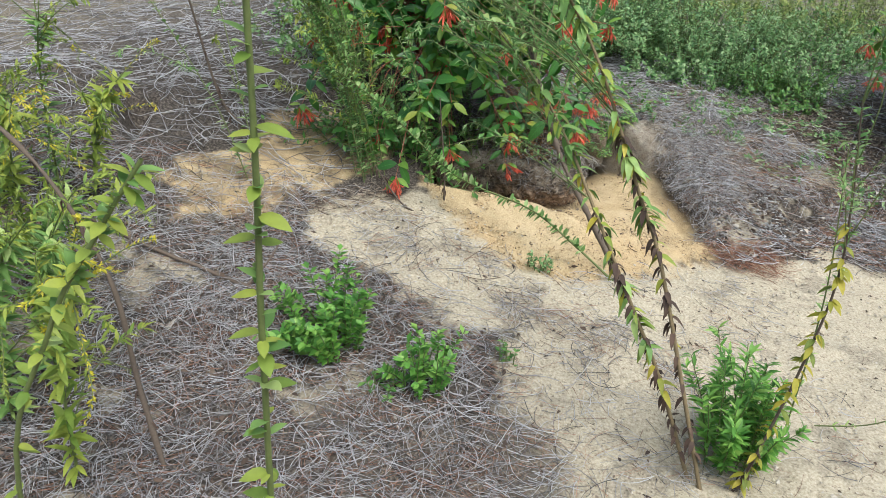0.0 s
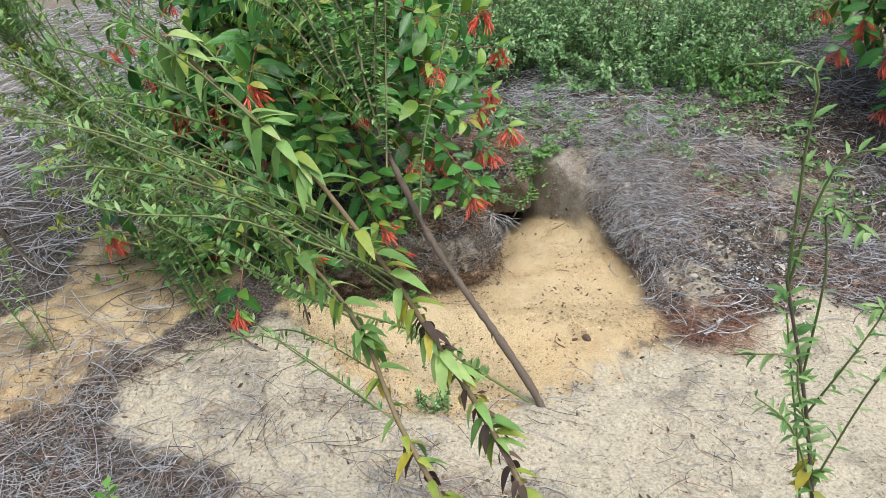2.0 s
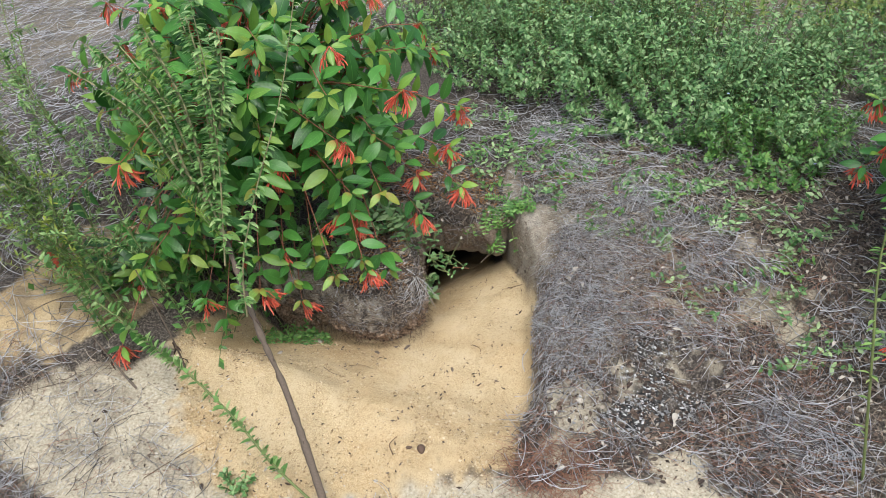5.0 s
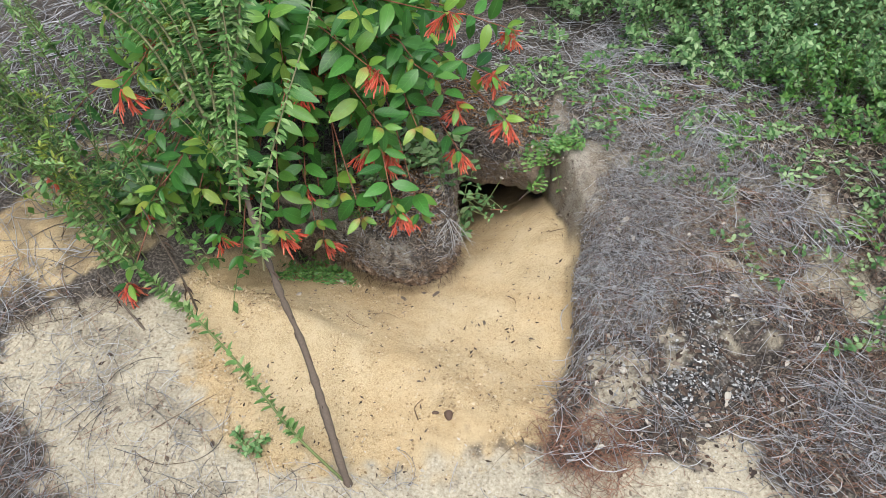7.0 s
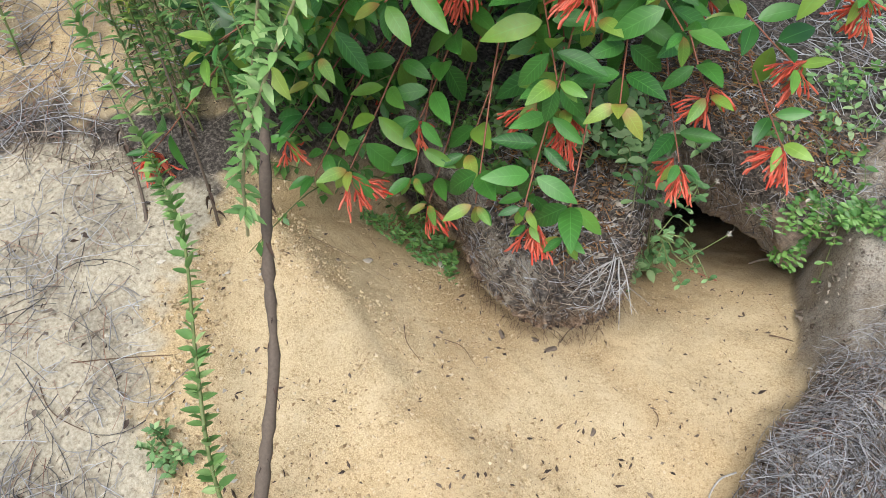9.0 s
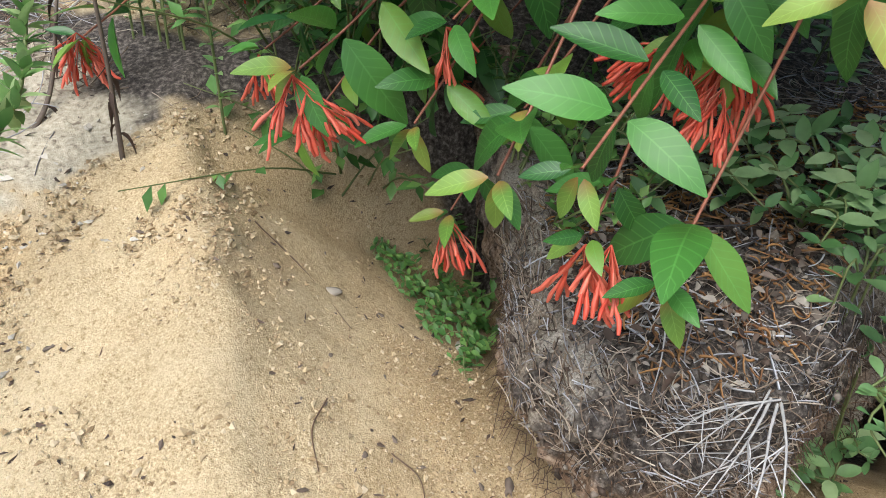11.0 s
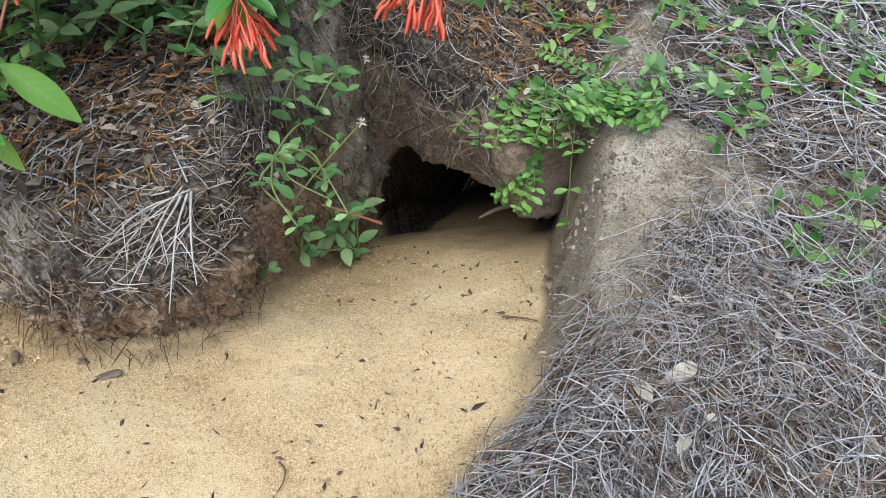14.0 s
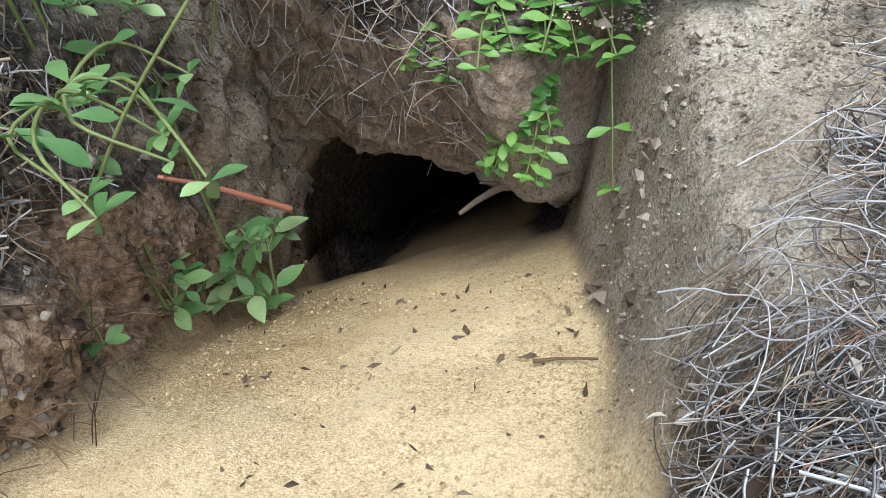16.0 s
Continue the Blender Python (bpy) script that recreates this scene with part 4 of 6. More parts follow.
def build_left_bush():
    b = Firebush((0.18, 3.32), "large green firebush with hanging coral red flowers beside the burrow", 5)
    r = b.r
    # shoots that hang out over the pit
    for tip, fl, size in (((0.745, 2.800, 0.300), 0, 0.085), ((0.69, 2.765, 0.315), 2, 0.05), ((0.60, 2.725, 0.325), 0, 0.085), ((0.70, 2.74, 0.385), 0, 0.07),
                          ((0.603, 2.944, 0.415), 3, 0.09), ((0.56, 2.93, 0.41), 2, 0.085), ((0.629, 2.888, 0.715), 3, 0.09), ((0.786, 3.053, 0.335), 2, 0.085), ((0.883, 3.225, 0.335), 2, 0.08),
                          ((0.783, 3.091, 0.465), 2, 0.085), ((0.838, 3.277, 0.455), 2, 0.085), ((0.882, 3.305, 0.605), 2, 0.085), ((0.804, 3.015, 0.805), 2, 0.09),
                          ((0.41, 2.6, 0.36), 2, 0.085), ((0.43, 2.757, 0.175), 1, 0.07), ((0.50, 2.80, 0.33), 0, 0.09), ((0.46, 2.70, 0.31), 0, 0.08), ((0.72, 2.93, 0.50), 0, 0.09),
                          ((0.66, 2.84, 0.56), 0, 0.09), ((0.76, 3.0, 0.62), 0, 0.09), ((0.01, 2.39, 0.27), 2, 0.08), ((0.2, 2.6, 0.3), 1, 0.085),
                          ((0.12, 2.89, 0.2), 1, 0.08), ((0.43, 2.75, 0.40), 1, 0.09), ((-0.35, 2.62, 0.45), 1, 0.08)):
        b.sprig(tip, fl, size, 2 if size < 0.06 or tip[2] < 0.34 else 5)
    made = 0
    while made < 250:
        u = unit(r.normal(0, 1, 3))
        if u[2] < -0.35 or u[1] > 0.6:
            continue
        p = np.array([0.18, 3.30, 0.62]) + u * np.array([0.64, 0.72, 0.68]) * r.uniform(0.35, 1.0)
        if p[2] < 0.27 or (p[0] > 0.55 and p[1] < 2.85) or (p[0] < 0.1 and p[1] < 2.95):
            continue
        b.sprig(p, int(r.random() < 0.24), r.uniform(0.075, 0.1), 3)
        made += 1
    for _ in range(14):
        b.sprig((r.uniform(0.05, 0.4), r.uniform(2.5, 2.9), r.uniform(0.42, 0.85)), int(r.random() < 0.3), 0.085, 3)
    # low shoots before the foot of the bush
    for _ in range(20):
        b.sprig((r.uniform(-0.25, 0.24), r.uniform(2.6, 2.85), r.uniform(0.16, 0.45)), int(r.random() < 0.25), r.uniform(0.06, 0.085), 3)
    b.finish(np.array([0.6, 2.8, 0.4]), 300)


def build_right_bush():
    b = Firebush((2.75, 3.5), "green firebush with coral red flowers at the edge of the clearing", 15)
    r = b.r
    for tip in ((2.226, 3.583, 0.48), (2.22, 3.308, 0.505), (2.15, 3.305, 0.405), (2.228, 3.172, 0.395), (2.235, 2.8, 0.16), (2.25, 3.0, 0.3), (2.3, 3.3, 0.62), (2.3, 3.2, 0.2)):
        b.sprig(tip, 2, 0.085, 3)
    made = 0
    while made < 165:
        u = unit(r.normal(0, 1, 3))
        if u[2] < -0.4 or u[0] > 0.6:
            continue
        p = np.array([2.68, 3.35, 0.48]) + u * np.array([0.5, 0.65, 0.5]) * r.uniform(0.4, 1.0)
        if p[2] < 0.12:
            continue
        b.sprig(p, int(r.random() < 0.4), 0.085, 3)
        made += 1
    b.finish(np.array([2.2, 3.2, 0.4]), 60)


build_left_bush()
build_right_bush()


# ---- leafy stalks ----
SLIM = leaf_shape(3, 0.27, 0.3, 0.3)
CURLED = leaf_shape(5, 0.30, 1.1, 1.1)
RECURVED = leaf_shape(6, 0.42, 0.3, 0.95)
OVAL = leaf_shape(4, 0.5, 0.25, 0.15)
OVAL_SLIM = leaf_shape(4, 0.38, 0.35, 0.35)
TINY = leaf_shape(2, 0.3, 0.2, 0.1)


def leafy(heap, path, n, length, shape, r, lo=0.0, hi=1.0, lean=0.6, hang=0.1):
    """Leaves set round a curve, pointing outwards and along it."""
    path = np.asarray(path, float)
    t = np.sort(r.uniform(lo, hi, n)) * (len(path) - 1.001)
    i = t.astype(int)
    u = (t - i)[:, None]
    pos = path[i] * (1 - u) + path[i + 1] * u
    tan = path[i + 1] - path[i]
    tan /= np.linalg.norm(tan, axis=1)[:, None] + 1e-9
    rad = r.normal(0, 1, (n, 3))
    rad -= (rad * tan).sum(1)[:, None] * tan
    rad /= np.linalg.norm(rad, axis=1)[:, None] + 1e-9
    d = rad + lean * tan + np.array([0, 0, -hang])
    rot = frames_along(d, tan * 0.4 + np.array([0, 0, 1.0]) + r.normal(0, 0.2, (n, 3)))
    scatter(heap, shape, pos, rot, r.uniform(length[0], length[1], n))


def stalk(name, label, points, radii, sets, stem_mat=BARK, n=24, category="plant", group=""):
    """A stalk with sets of leaves (count, length, shape, from, to, lean, hang, material, part name)."""
    r = np.random.default_rng(abs(int(points[0][0] * 1000) + int(points[0][1] * 7000)) + len(sets))
    foot = points[0]
    root = thing(name, foot[0], foot[1], label, category, group)
    points = [(foot[0], foot[1], root.location[2] - 0.01)] + [tuple(p) for p in points[1:]]
    path = spline(points, n)
    h = Heap()
    girth = np.linspace(radii[0], radii[1], n)
    if radii[0] > 0.006:
        girth = girth * (1 + 0.16 * r.normal(0, 1, n))
    h.add(*tube(path, girth, None, 7))
    part("stem", h.mesh("stem", stem_mat, root.location), root)
    for count, length, shape, lo, hi, lean, hang, mat, title in sets:
        h = Heap()
        leafy(h, path, count, length, shape, r, lo, hi, lean, hang)
        part(title, h.mesh(title, mat, root.location), root, kind="stuff")
    return root, path, r


def twigs(root, path, r, n, length, lo, hi, mat_leaf, leaf_len, per, up=0.5, spread=0.5, stem=GREEN_STEM, name="shootwork", drift=(0, 0, 0), shape=SLIM, thick=0.0016):
    """Fine leafy side shoots."""
    hs, hl = Heap(), Heap()
    for _ in range(n):
        t = r.uniform(lo, hi) * (len(path) - 1.01)
        i = int(t)
        at = path[i] + (path[i + 1] - path[i]) * (t - i)
        tan = unit(path[i + 1] - path[i])
        d = unit(tan + r.normal(0, spread, 3) + np.array([0, 0, up]) + np.array(drift))
        L = r.uniform(*length)
        p = spline([at, at + d * L * 0.5, at + d * L * 0.85 + np.array([*r.normal(0, 0.05 * L, 2), -0.08 * L]), at + d * L * 1.0 + np.array([*r.normal(0, 0.1 * L, 2), -0.2 * L])], 10)
        hs.add(*tube(p, thick, thick * 0.45, 4))
        leafy(hl, p, per, leaf_len, shape, r, 0.05, 1, 0.9, 0.1)
    part(name, hs.mesh("shootwork", stem, root.location), root, kind="stuff")
    part("shoot_foliage", hl.mesh("shoot_foliage", mat_leaf, root.location), root, kind="stuff")


def leafy_rod(root, path, r0, r1, count, length, r):
    """One straight olive rod of a crown with its small oval leaves."""
    h = Heap()
    h.add(*tube(path, r0, r1, 5))
    rod = part("rod", h.mesh("rod", OLIVE_STEM, root.location), root)
    h = Heap()
    leafy(h, path, count, length, OVAL_SLIM, r, 0.06, 1, 0.45, 0.25)
    part("foliage", h.mesh("foliage", SAGE_LEAF, root.location), rod, kind="stuff")


def build_stalks():
    # the leaning bare stick by the pit with its forked leafy crown
    root, path, r = stalk("leaning_shrub", "leaning grey woody stick with a forked crown of leafy rods",
                          [(0.776, 2.08, 0.04), (0.755, 2.105, 0.09), (0.69, 2.195, 0.2), (0.619, 2.287, 0.309), (0.563, 2.342, 0.418), (0.518, 2.398, 0.545), (0.472, 2.462, 0.678), (0.44, 2.51, 0.76)],
                          (0.0112, 0.0065), [(16, (0.014, 0.026), CURLED, 0.15, 0.8, 0.0, 0.5, DRY_LEAF, "withered_foliage"), (30, (0.008, 0.014), CURLED, 0.03, 0.9, 0.2, 0.2, CHIP, "bud_scales")], n=60)
    fork = np.array([0.44, 2.51, 0.76])
    tops = [(0.29, 2.55, 1.06), (0.35, 2.52, 1.06), (0.40, 2.57, 1.07), (0.44, 2.53, 1.07), (0.48, 2.58, 1.08), (0.52, 2.54, 1.08), (0.55, 2.56, 1.08), (0.585, 2.52, 1.09), (0.32, 2.6, 1.03), (0.24, 2.54, 1.03)]
    for k, top in enumerate(tops):
        top = np.array(top)
        start = fork + (path[-1] - path[-6]) * -r.uniform(0, 2.2)
        out = (top - start) * 1.45 + start + np.array([-0.04, 0.0, -0.05])
        rod = spline([start, start + (top - start) * 0.33 + r.normal(0, 0.008, 3), start + (top - start) * 0.7 + np.array([0.01, 0, 0.02]), top, out], 26)
        leafy_rod(root, rod, 0.0042, 0.0018, 190, (0.019, 0.033), r)
    # leafy rods that leave the stick below its fork
    for pts in ([(0.515, 2.36, 0.49), (0.548, 2.38, 0.656), (0.62, 2.44, 0.85), (0.705, 2.52, 1.05), (0.78, 2.6, 1.3)], [(0.45, 2.43, 0.6), (0.47, 2.46, 0.72), (0.50, 2.5, 0.9), (0.53, 2.52, 1.1), (0.55, 2.53, 1.3)]):
        leafy_rod(root, spline(np.array(pts) + (0.03, -0.02, 0.01), 26), 0.0026, 0.0012, 150, (0.018, 0.03), r)
    twigs(root, path, r, 9, (0.3, 0.6), 0.82, 1.0, LIME_LEAF, (0.014, 0.024), 50, 0.3, 0.3, drift=(-0.9, 0.1, 0.1), name="outer_shootwork")
    # the arching green stem from the same foot
    stalk("arching_stalk", "arching green stalk closely set with oval leaves", [(0.768, 2.085, 0.04), (0.625, 2.13, 0.153), (0.481, 2.21, 0.242), (0.29, 2.31, 0.28), (0.2, 2.34, 0.32), (0.09, 2.36, 0.42), (-0.05, 2.38, 0.55), (-0.2, 2.4, 0.66)],
          (0.004, 0.0015), [(270, (0.022, 0.036), OVAL, 0.12, 1, 0.5, 0.1, SAGE_LEAF, "foliage")], GREEN_STEM, n=36)
    # two tall leaning stalks beside the path
    for pts in ([(0.79, 1.19, 0.05), (0.723, 1.25, 0.285), (0.653, 1.373, 0.56), (0.608, 1.436, 0.672), (0.568, 1.457, 0.77), (0.531, 1.476, 0.861), (0.489, 1.485, 0.955), (0.449, 1.504, 1.027), (0.41, 1.5, 1.09), (0.33, 1.52, 1.2)],
                [(0.77, 1.22, 0.05), (0.679, 1.29, 0.29), (0.60, 1.31, 0.46), (0.505, 1.42, 0.656), (0.453, 1.56, 0.76), (0.36, 1.62, 0.9), (0.25, 1.66, 1.02)]):
        root, path, r = stalk("tall_stalk", "tall leaning brown stalk with curled leaves withered below", pts, (0.0052, 0.0022),
                              [(74, (0.016, 0.032), RECURVED, 0.04, 0.5, 0.1, 0.35, DRY_LEAF, "withered_foliage"), (66, (0.024, 0.044), RECURVED, 0.25, 1, 0.0, 0.0, NARROW_LEAF, "foliage"), (36, (0.022, 0.038), RECURVED, 0.22, 1, 0.0, 0.0, LIME_LEAF, "pale_foliage"), (16, (0.022, 0.036), RECURVED, 0.15, 0.6, 0.2, 0.2, YELLOW_LEAF, "yellowed_foliage")], STALK_BARK, group="tall stalks")
        twigs(root, path, r, 15, (0.2, 0.5), 0.5, 1.0, SAGE_LEAF, (0.010, 0.022), 46, 0.2, 0.35, drift=(-0.6, 0.25, 0))


build_stalks()


def build_more_stalks():
    r0 = np.random.default_rng(40)
    # feathery stalks in front of the firebush
    for i in range(12):
        bx, by = r0.uniform(-0.16, 0.16), r0.uniform(2.44, 2.62)
        if i < 2:
            bx, by = r0.uniform(-0.62, -0.45), r0.uniform(2.3, 2.5)
        lean = np.array([r0.uniform(-0.45, -0.08), r0.uniform(-0.05, 0.25)])
        top = r0.uniform(0.75, 1.25)
        z = float(ground_z(bx, by))
        pts = [(bx, by, z)] + [(bx + lean[0] * k**1.4, by + lean[1] * k**1.4, z + top * k) for k in (0.3, 0.6, 0.85, 1.0)]
        root, path, r = stalk("feathery_stalk", "feathery green stalk with tiny narrow leaves and bare foot", pts, (0.0021, 0.0012),
                              [(150 if i > 1 else 70, (0.018, 0.034), OVAL_SLIM, 0.03, 1, 0.7, 0.1, SAGE_LEAF if i % 2 else NARROW_LEAF, "foliage")], GREEN_STEM, group="feathery stalks")
        twigs(root, path, r, 12 if i > 1 else 3, (0.2, 0.5), 0.15, 1.0, LIME_LEAF if i % 3 == 0 else SAGE_LEAF, (0.014, 0.026), 50, 0.3, 0.45, drift=(-0.3, 0, 0))
    # bare dead stalks by the pit
    for pts, rad in (([(0.13, 2.28, 0.1), (0.03, 2.33, 0.2), (-0.06, 2.37, 0.32)], 0.0045), ([(0.184, 2.41, 0.1), (0.18, 2.42, 0.3), (0.16, 2.43, 0.55)], 0.0035),
                     ([(-0.556, 2.615, 0.16), (-0.66, 2.66, 0.45), (-0.74, 2.7, 0.8), (-0.8, 2.72, 1.1)], 0.006)):
        stalk("dead_stalk", "bare dead brown stalk with a few shrivelled leaves", pts, (rad, rad * 0.5), [(14, (0.015, 0.03), CURLED, 0.05, 1, 0.2, 0.5, DRY_LEAF, "withered_foliage")], group="dead stalks")
    # yellowing stalk beside the path
    root, path, r = stalk("yellowing_stalk", "slender stalk with yellow leaves below and grey green shoots above", [(0.87, 1.19, 0.02), (0.89, 1.19, 0.161), (0.93, 1.2, 0.4), (0.95, 1.21, 0.614), (0.925, 1.21, 0.8), (0.88, 1.2, 0.989)],
                          (0.004, 0.0015), [(110, (0.022, 0.038), OVAL_SLIM, 0.06, 0.75, 0.0, 0.3, YELLOW_LEAF, "yellow_foliage"), (14, (0.018, 0.03), CURLED, 0.03, 0.3, 0.0, 0.5, DRY_LEAF, "withered_foliage"), (50, (0.014, 0.024), OVAL_SLIM, 0.6, 1, 0.8, 0.1, SAGE_LEAF, "foliage")])
    twigs(root, path, r, 7, (0.12, 0.28), 0.65, 1.0, SAGE_LEAF, (0.012, 0.02), 26, 0.6, 0.35, drift=(0.25, 0, 0))
    stalk("thin_stalk", "thin upright green stalk with few leaves", [(1.02, 1.32, 0.0), (1.0, 1.31, 0.5), (0.94, 1.3, 0.87)], (0.0025, 0.001), [(40, (0.012, 0.022), SLIM, 0.2, 1, 0.8, 0, NARROW_LEAF, "foliage")], GREEN_STEM)
    stalk("thin_stalk", "thin sprawling green stalk with few leaves", [(1.15, 1.45, 0.0), (1.25, 1.35, 0.12), (1.33, 1.25, 0.3), (1.4, 1.2, 0.4)], (0.002, 0.001), [(45, (0.012, 0.022), SLIM, 0.1, 1, 0.8, 0, NARROW_LEAF, "foliage")], GREEN_STEM)
    # goldenrod by the firebush opposite
    root, path, r = stalk("goldenrod", "tall green goldenrod with a yellow budding tip", [(2.12, 2.5, 0), (2.08, 2.58, 0.3), (2.06, 2.66, 0.55), (2.08, 2.72, 0.72), (2.09, 2.74, 0.78)], (0.004, 0.0015),
                          [(60, (0.02, 0.04), SLIM, 0.1, 0.9, 0.6, 0.3, NARROW_LEAF, "foliage"), (90, (0.004, 0.008), OVAL, 0.75, 1, 0.3, 0, GOLD, "bloom")], GREEN_STEM)
    # stalks close to where the walk begins
    for pts in ([(0.02, 0.43, 0.03), (0.03, 0.41, 0.75), (0.045, 0.4, 1.05), (0.055, 0.4, 1.2), (0.062, 0.4, 1.34)], [(-0.32, 0.56, 0.04), (-0.29, 0.55, 0.72), (-0.2, 0.55, 0.96), (-0.13, 0.55, 1.07), (-0.08, 0.55, 1.14)]):
        stalk("young_stalk", "upright green stalk with rounded lime leaves", pts, (0.0032, 0.002), [(46, (0.012, 0.026), OVAL, 0.25, 1, 0.2, 0.25, LIME_LEAF, "foliage"), (30, (0.012, 0.024), OVAL, 0.4, 1, 0.7, 0.1, NARROW_LEAF, "young_foliage")], GREEN_STEM, group="young stalks")
    # goldenrods and weeds left of the path
    stalk("dead_stalk", "long bare brown stalk leaning beside the path", [(-0.42, 1.14, 0.0), (-0.465, 1.2, 0.313), (-0.498, 1.25, 0.553), (-0.6, 1.3, 0.76), (-0.75, 1.36, 0.9)], (0.007, 0.004), [(10, (0.015, 0.03), CURLED, 0.1, 1, 0.2, 0.5, DRY_LEAF, "withered_foliage")], group="dead stalks")
    for i in range(24):
        by = r0.uniform(0.95, 2.1)
        bx = r0.uniform(-1.35, -0.72) - 0.32 * (by - 1.5)
        z = float(ground_z(bx, by))
        top = r0.uniform(0.3, 0.7)
        lx, ly = r0.uniform(-0.15, 0.22), r0.uniform(-0.2, 0.1)
        root, path, r = stalk("goldenrod", "leafy goldenrod with arching yellow flower sprays", [(bx, by, z), (bx + lx * 0.2, by + ly * 0.2, z + top * 0.4), (bx + lx * 0.5, by + ly * 0.5, z + top * 0.75), (bx + lx, by + ly, z + top)], (0.004, 0.0015),
                              [(130, (0.03, 0.06), SLIM, 0.05, 0.95, 0.5, 0.15, NARROW_LEAF if i % 2 else LIME_LEAF, "foliage")], GREEN_STEM, group="goldenrods")
        twigs(root, path, r, 8, (0.1, 0.24), 0.5, 1.0, GOLD if i % 2 == 0 else LIME_LEAF, (0.006, 0.013), 70, 0.1, 0.6, name="spray", shape=TINY)
        twigs(root, path, r, 9, (0.12, 0.32), 0.1, 0.9, LIME_LEAF, (0.015, 0.03), 30, 0.2, 0.6, name="side_shoot")


build_more_stalks()


def build_fallen_branch():
    path = spline([(-0.9, 1.97, 0.14), (-0.7, 1.89, 0.11), (-0.51, 1.827, 0.085), (-0.31, 1.74, 0.075), (-0.164, 1.6, 0.07), (-0.09, 1.53, 0.07)], 24)
    path[:, 2] = ground_z(path[:, 0], path[:, 1]) + 0.012
    h = Heap()
    h.add(*tube(path, 0.005, 0.009, 7))
    h.add(*tube(spline([path[12], path[12] + (0.06, 0.09, 0.05), path[12] + (0.1, 0.2, 0.12)], 8), 0.004, 0.002, 5))
    tagged(new("fallen_branch", h.mesh("fallen_branch", BARK)), "dark brown fallen branch lying on dry litter", "branch")


build_fallen_branch()


# ---- low shrubs ----
OVAL_SMALL = leaf_shape(2, 0.55, 0.25, 0.15)


def build_shrub(name, label, centre, radii, count, leaf, mat, shape, seed, stems=40, lean_leaf=0.5, blossoms=0):
    r = np.random.default_rng(seed)
    root = thing(name, centre[0], centre[1], label, "shrub")
    hs, hl = Heap(), Heap()
    tops = []
    for _ in range(stems):
        a = r.uniform(0, 6.28)
        q = math.sqrt(r.random()) * (1 + 0.18 * math.sin(3 * a + seed) + 0.1 * math.sin(7 * a))
        bx, by = centre[0] + radii[0] * q * math.cos(a), centre[1] + radii[1] * q * math.sin(a)
        gz = float(surface_z(np.array(bx), np.array(by)))
        hgt = radii[2] * (1 - 0.35 * min(1, q * q)) * r.uniform(0.6, 1.15) * (1 + 0.7 * float(vnoise(np.array(bx), np.array(by), 0.17, seed)))
        lean = r.normal(0, 0.09, 2) + 0.10 * q * np.array([math.cos(a), math.sin(a)])
        lean = lean * min(1.0, radii[2] / 0.25) * (0.45 if name == "young_bush" else 1.0)
        p = spline([(bx, by, gz - 0.01), (bx + lean[0] * 0.4, by + lean[1] * 0.4, gz + hgt * 0.5), (bx + lean[0], by + lean[1], gz + hgt)], 9)
        hs.add(*tube(p, 0.0022, 0.0008, 4))
        tops.append(p[-1])
        leafy(hl, p, max(4, count // stems), leaf, shape, r, 0.12, 1, lean_leaf, 0.0)
    part("stemwork", hs.mesh("stemwork", GREEN_STEM, root.location), root, kind="stuff")
    part("foliage", hl.mesh("foliage", mat, root.location), root, kind="stuff")
    for k in range(blossoms):
        hb = Heap()
        at = tops[int(r.integers(len(tops)))] + r.normal(0, 0.01, 3)
        d = np.array([[math.cos(a), math.sin(a), 0.5] for a in np.arange(5) * 1.2566])
        scatter(hb, OVAL_SMALL, np.tile(at, (5, 1)), frames_along(d, np.array([0, 0, 1.0])), np.full(5, 0.007))
        part("blossom", hb.mesh("blossom", BLUE, root.location), root)
    return root


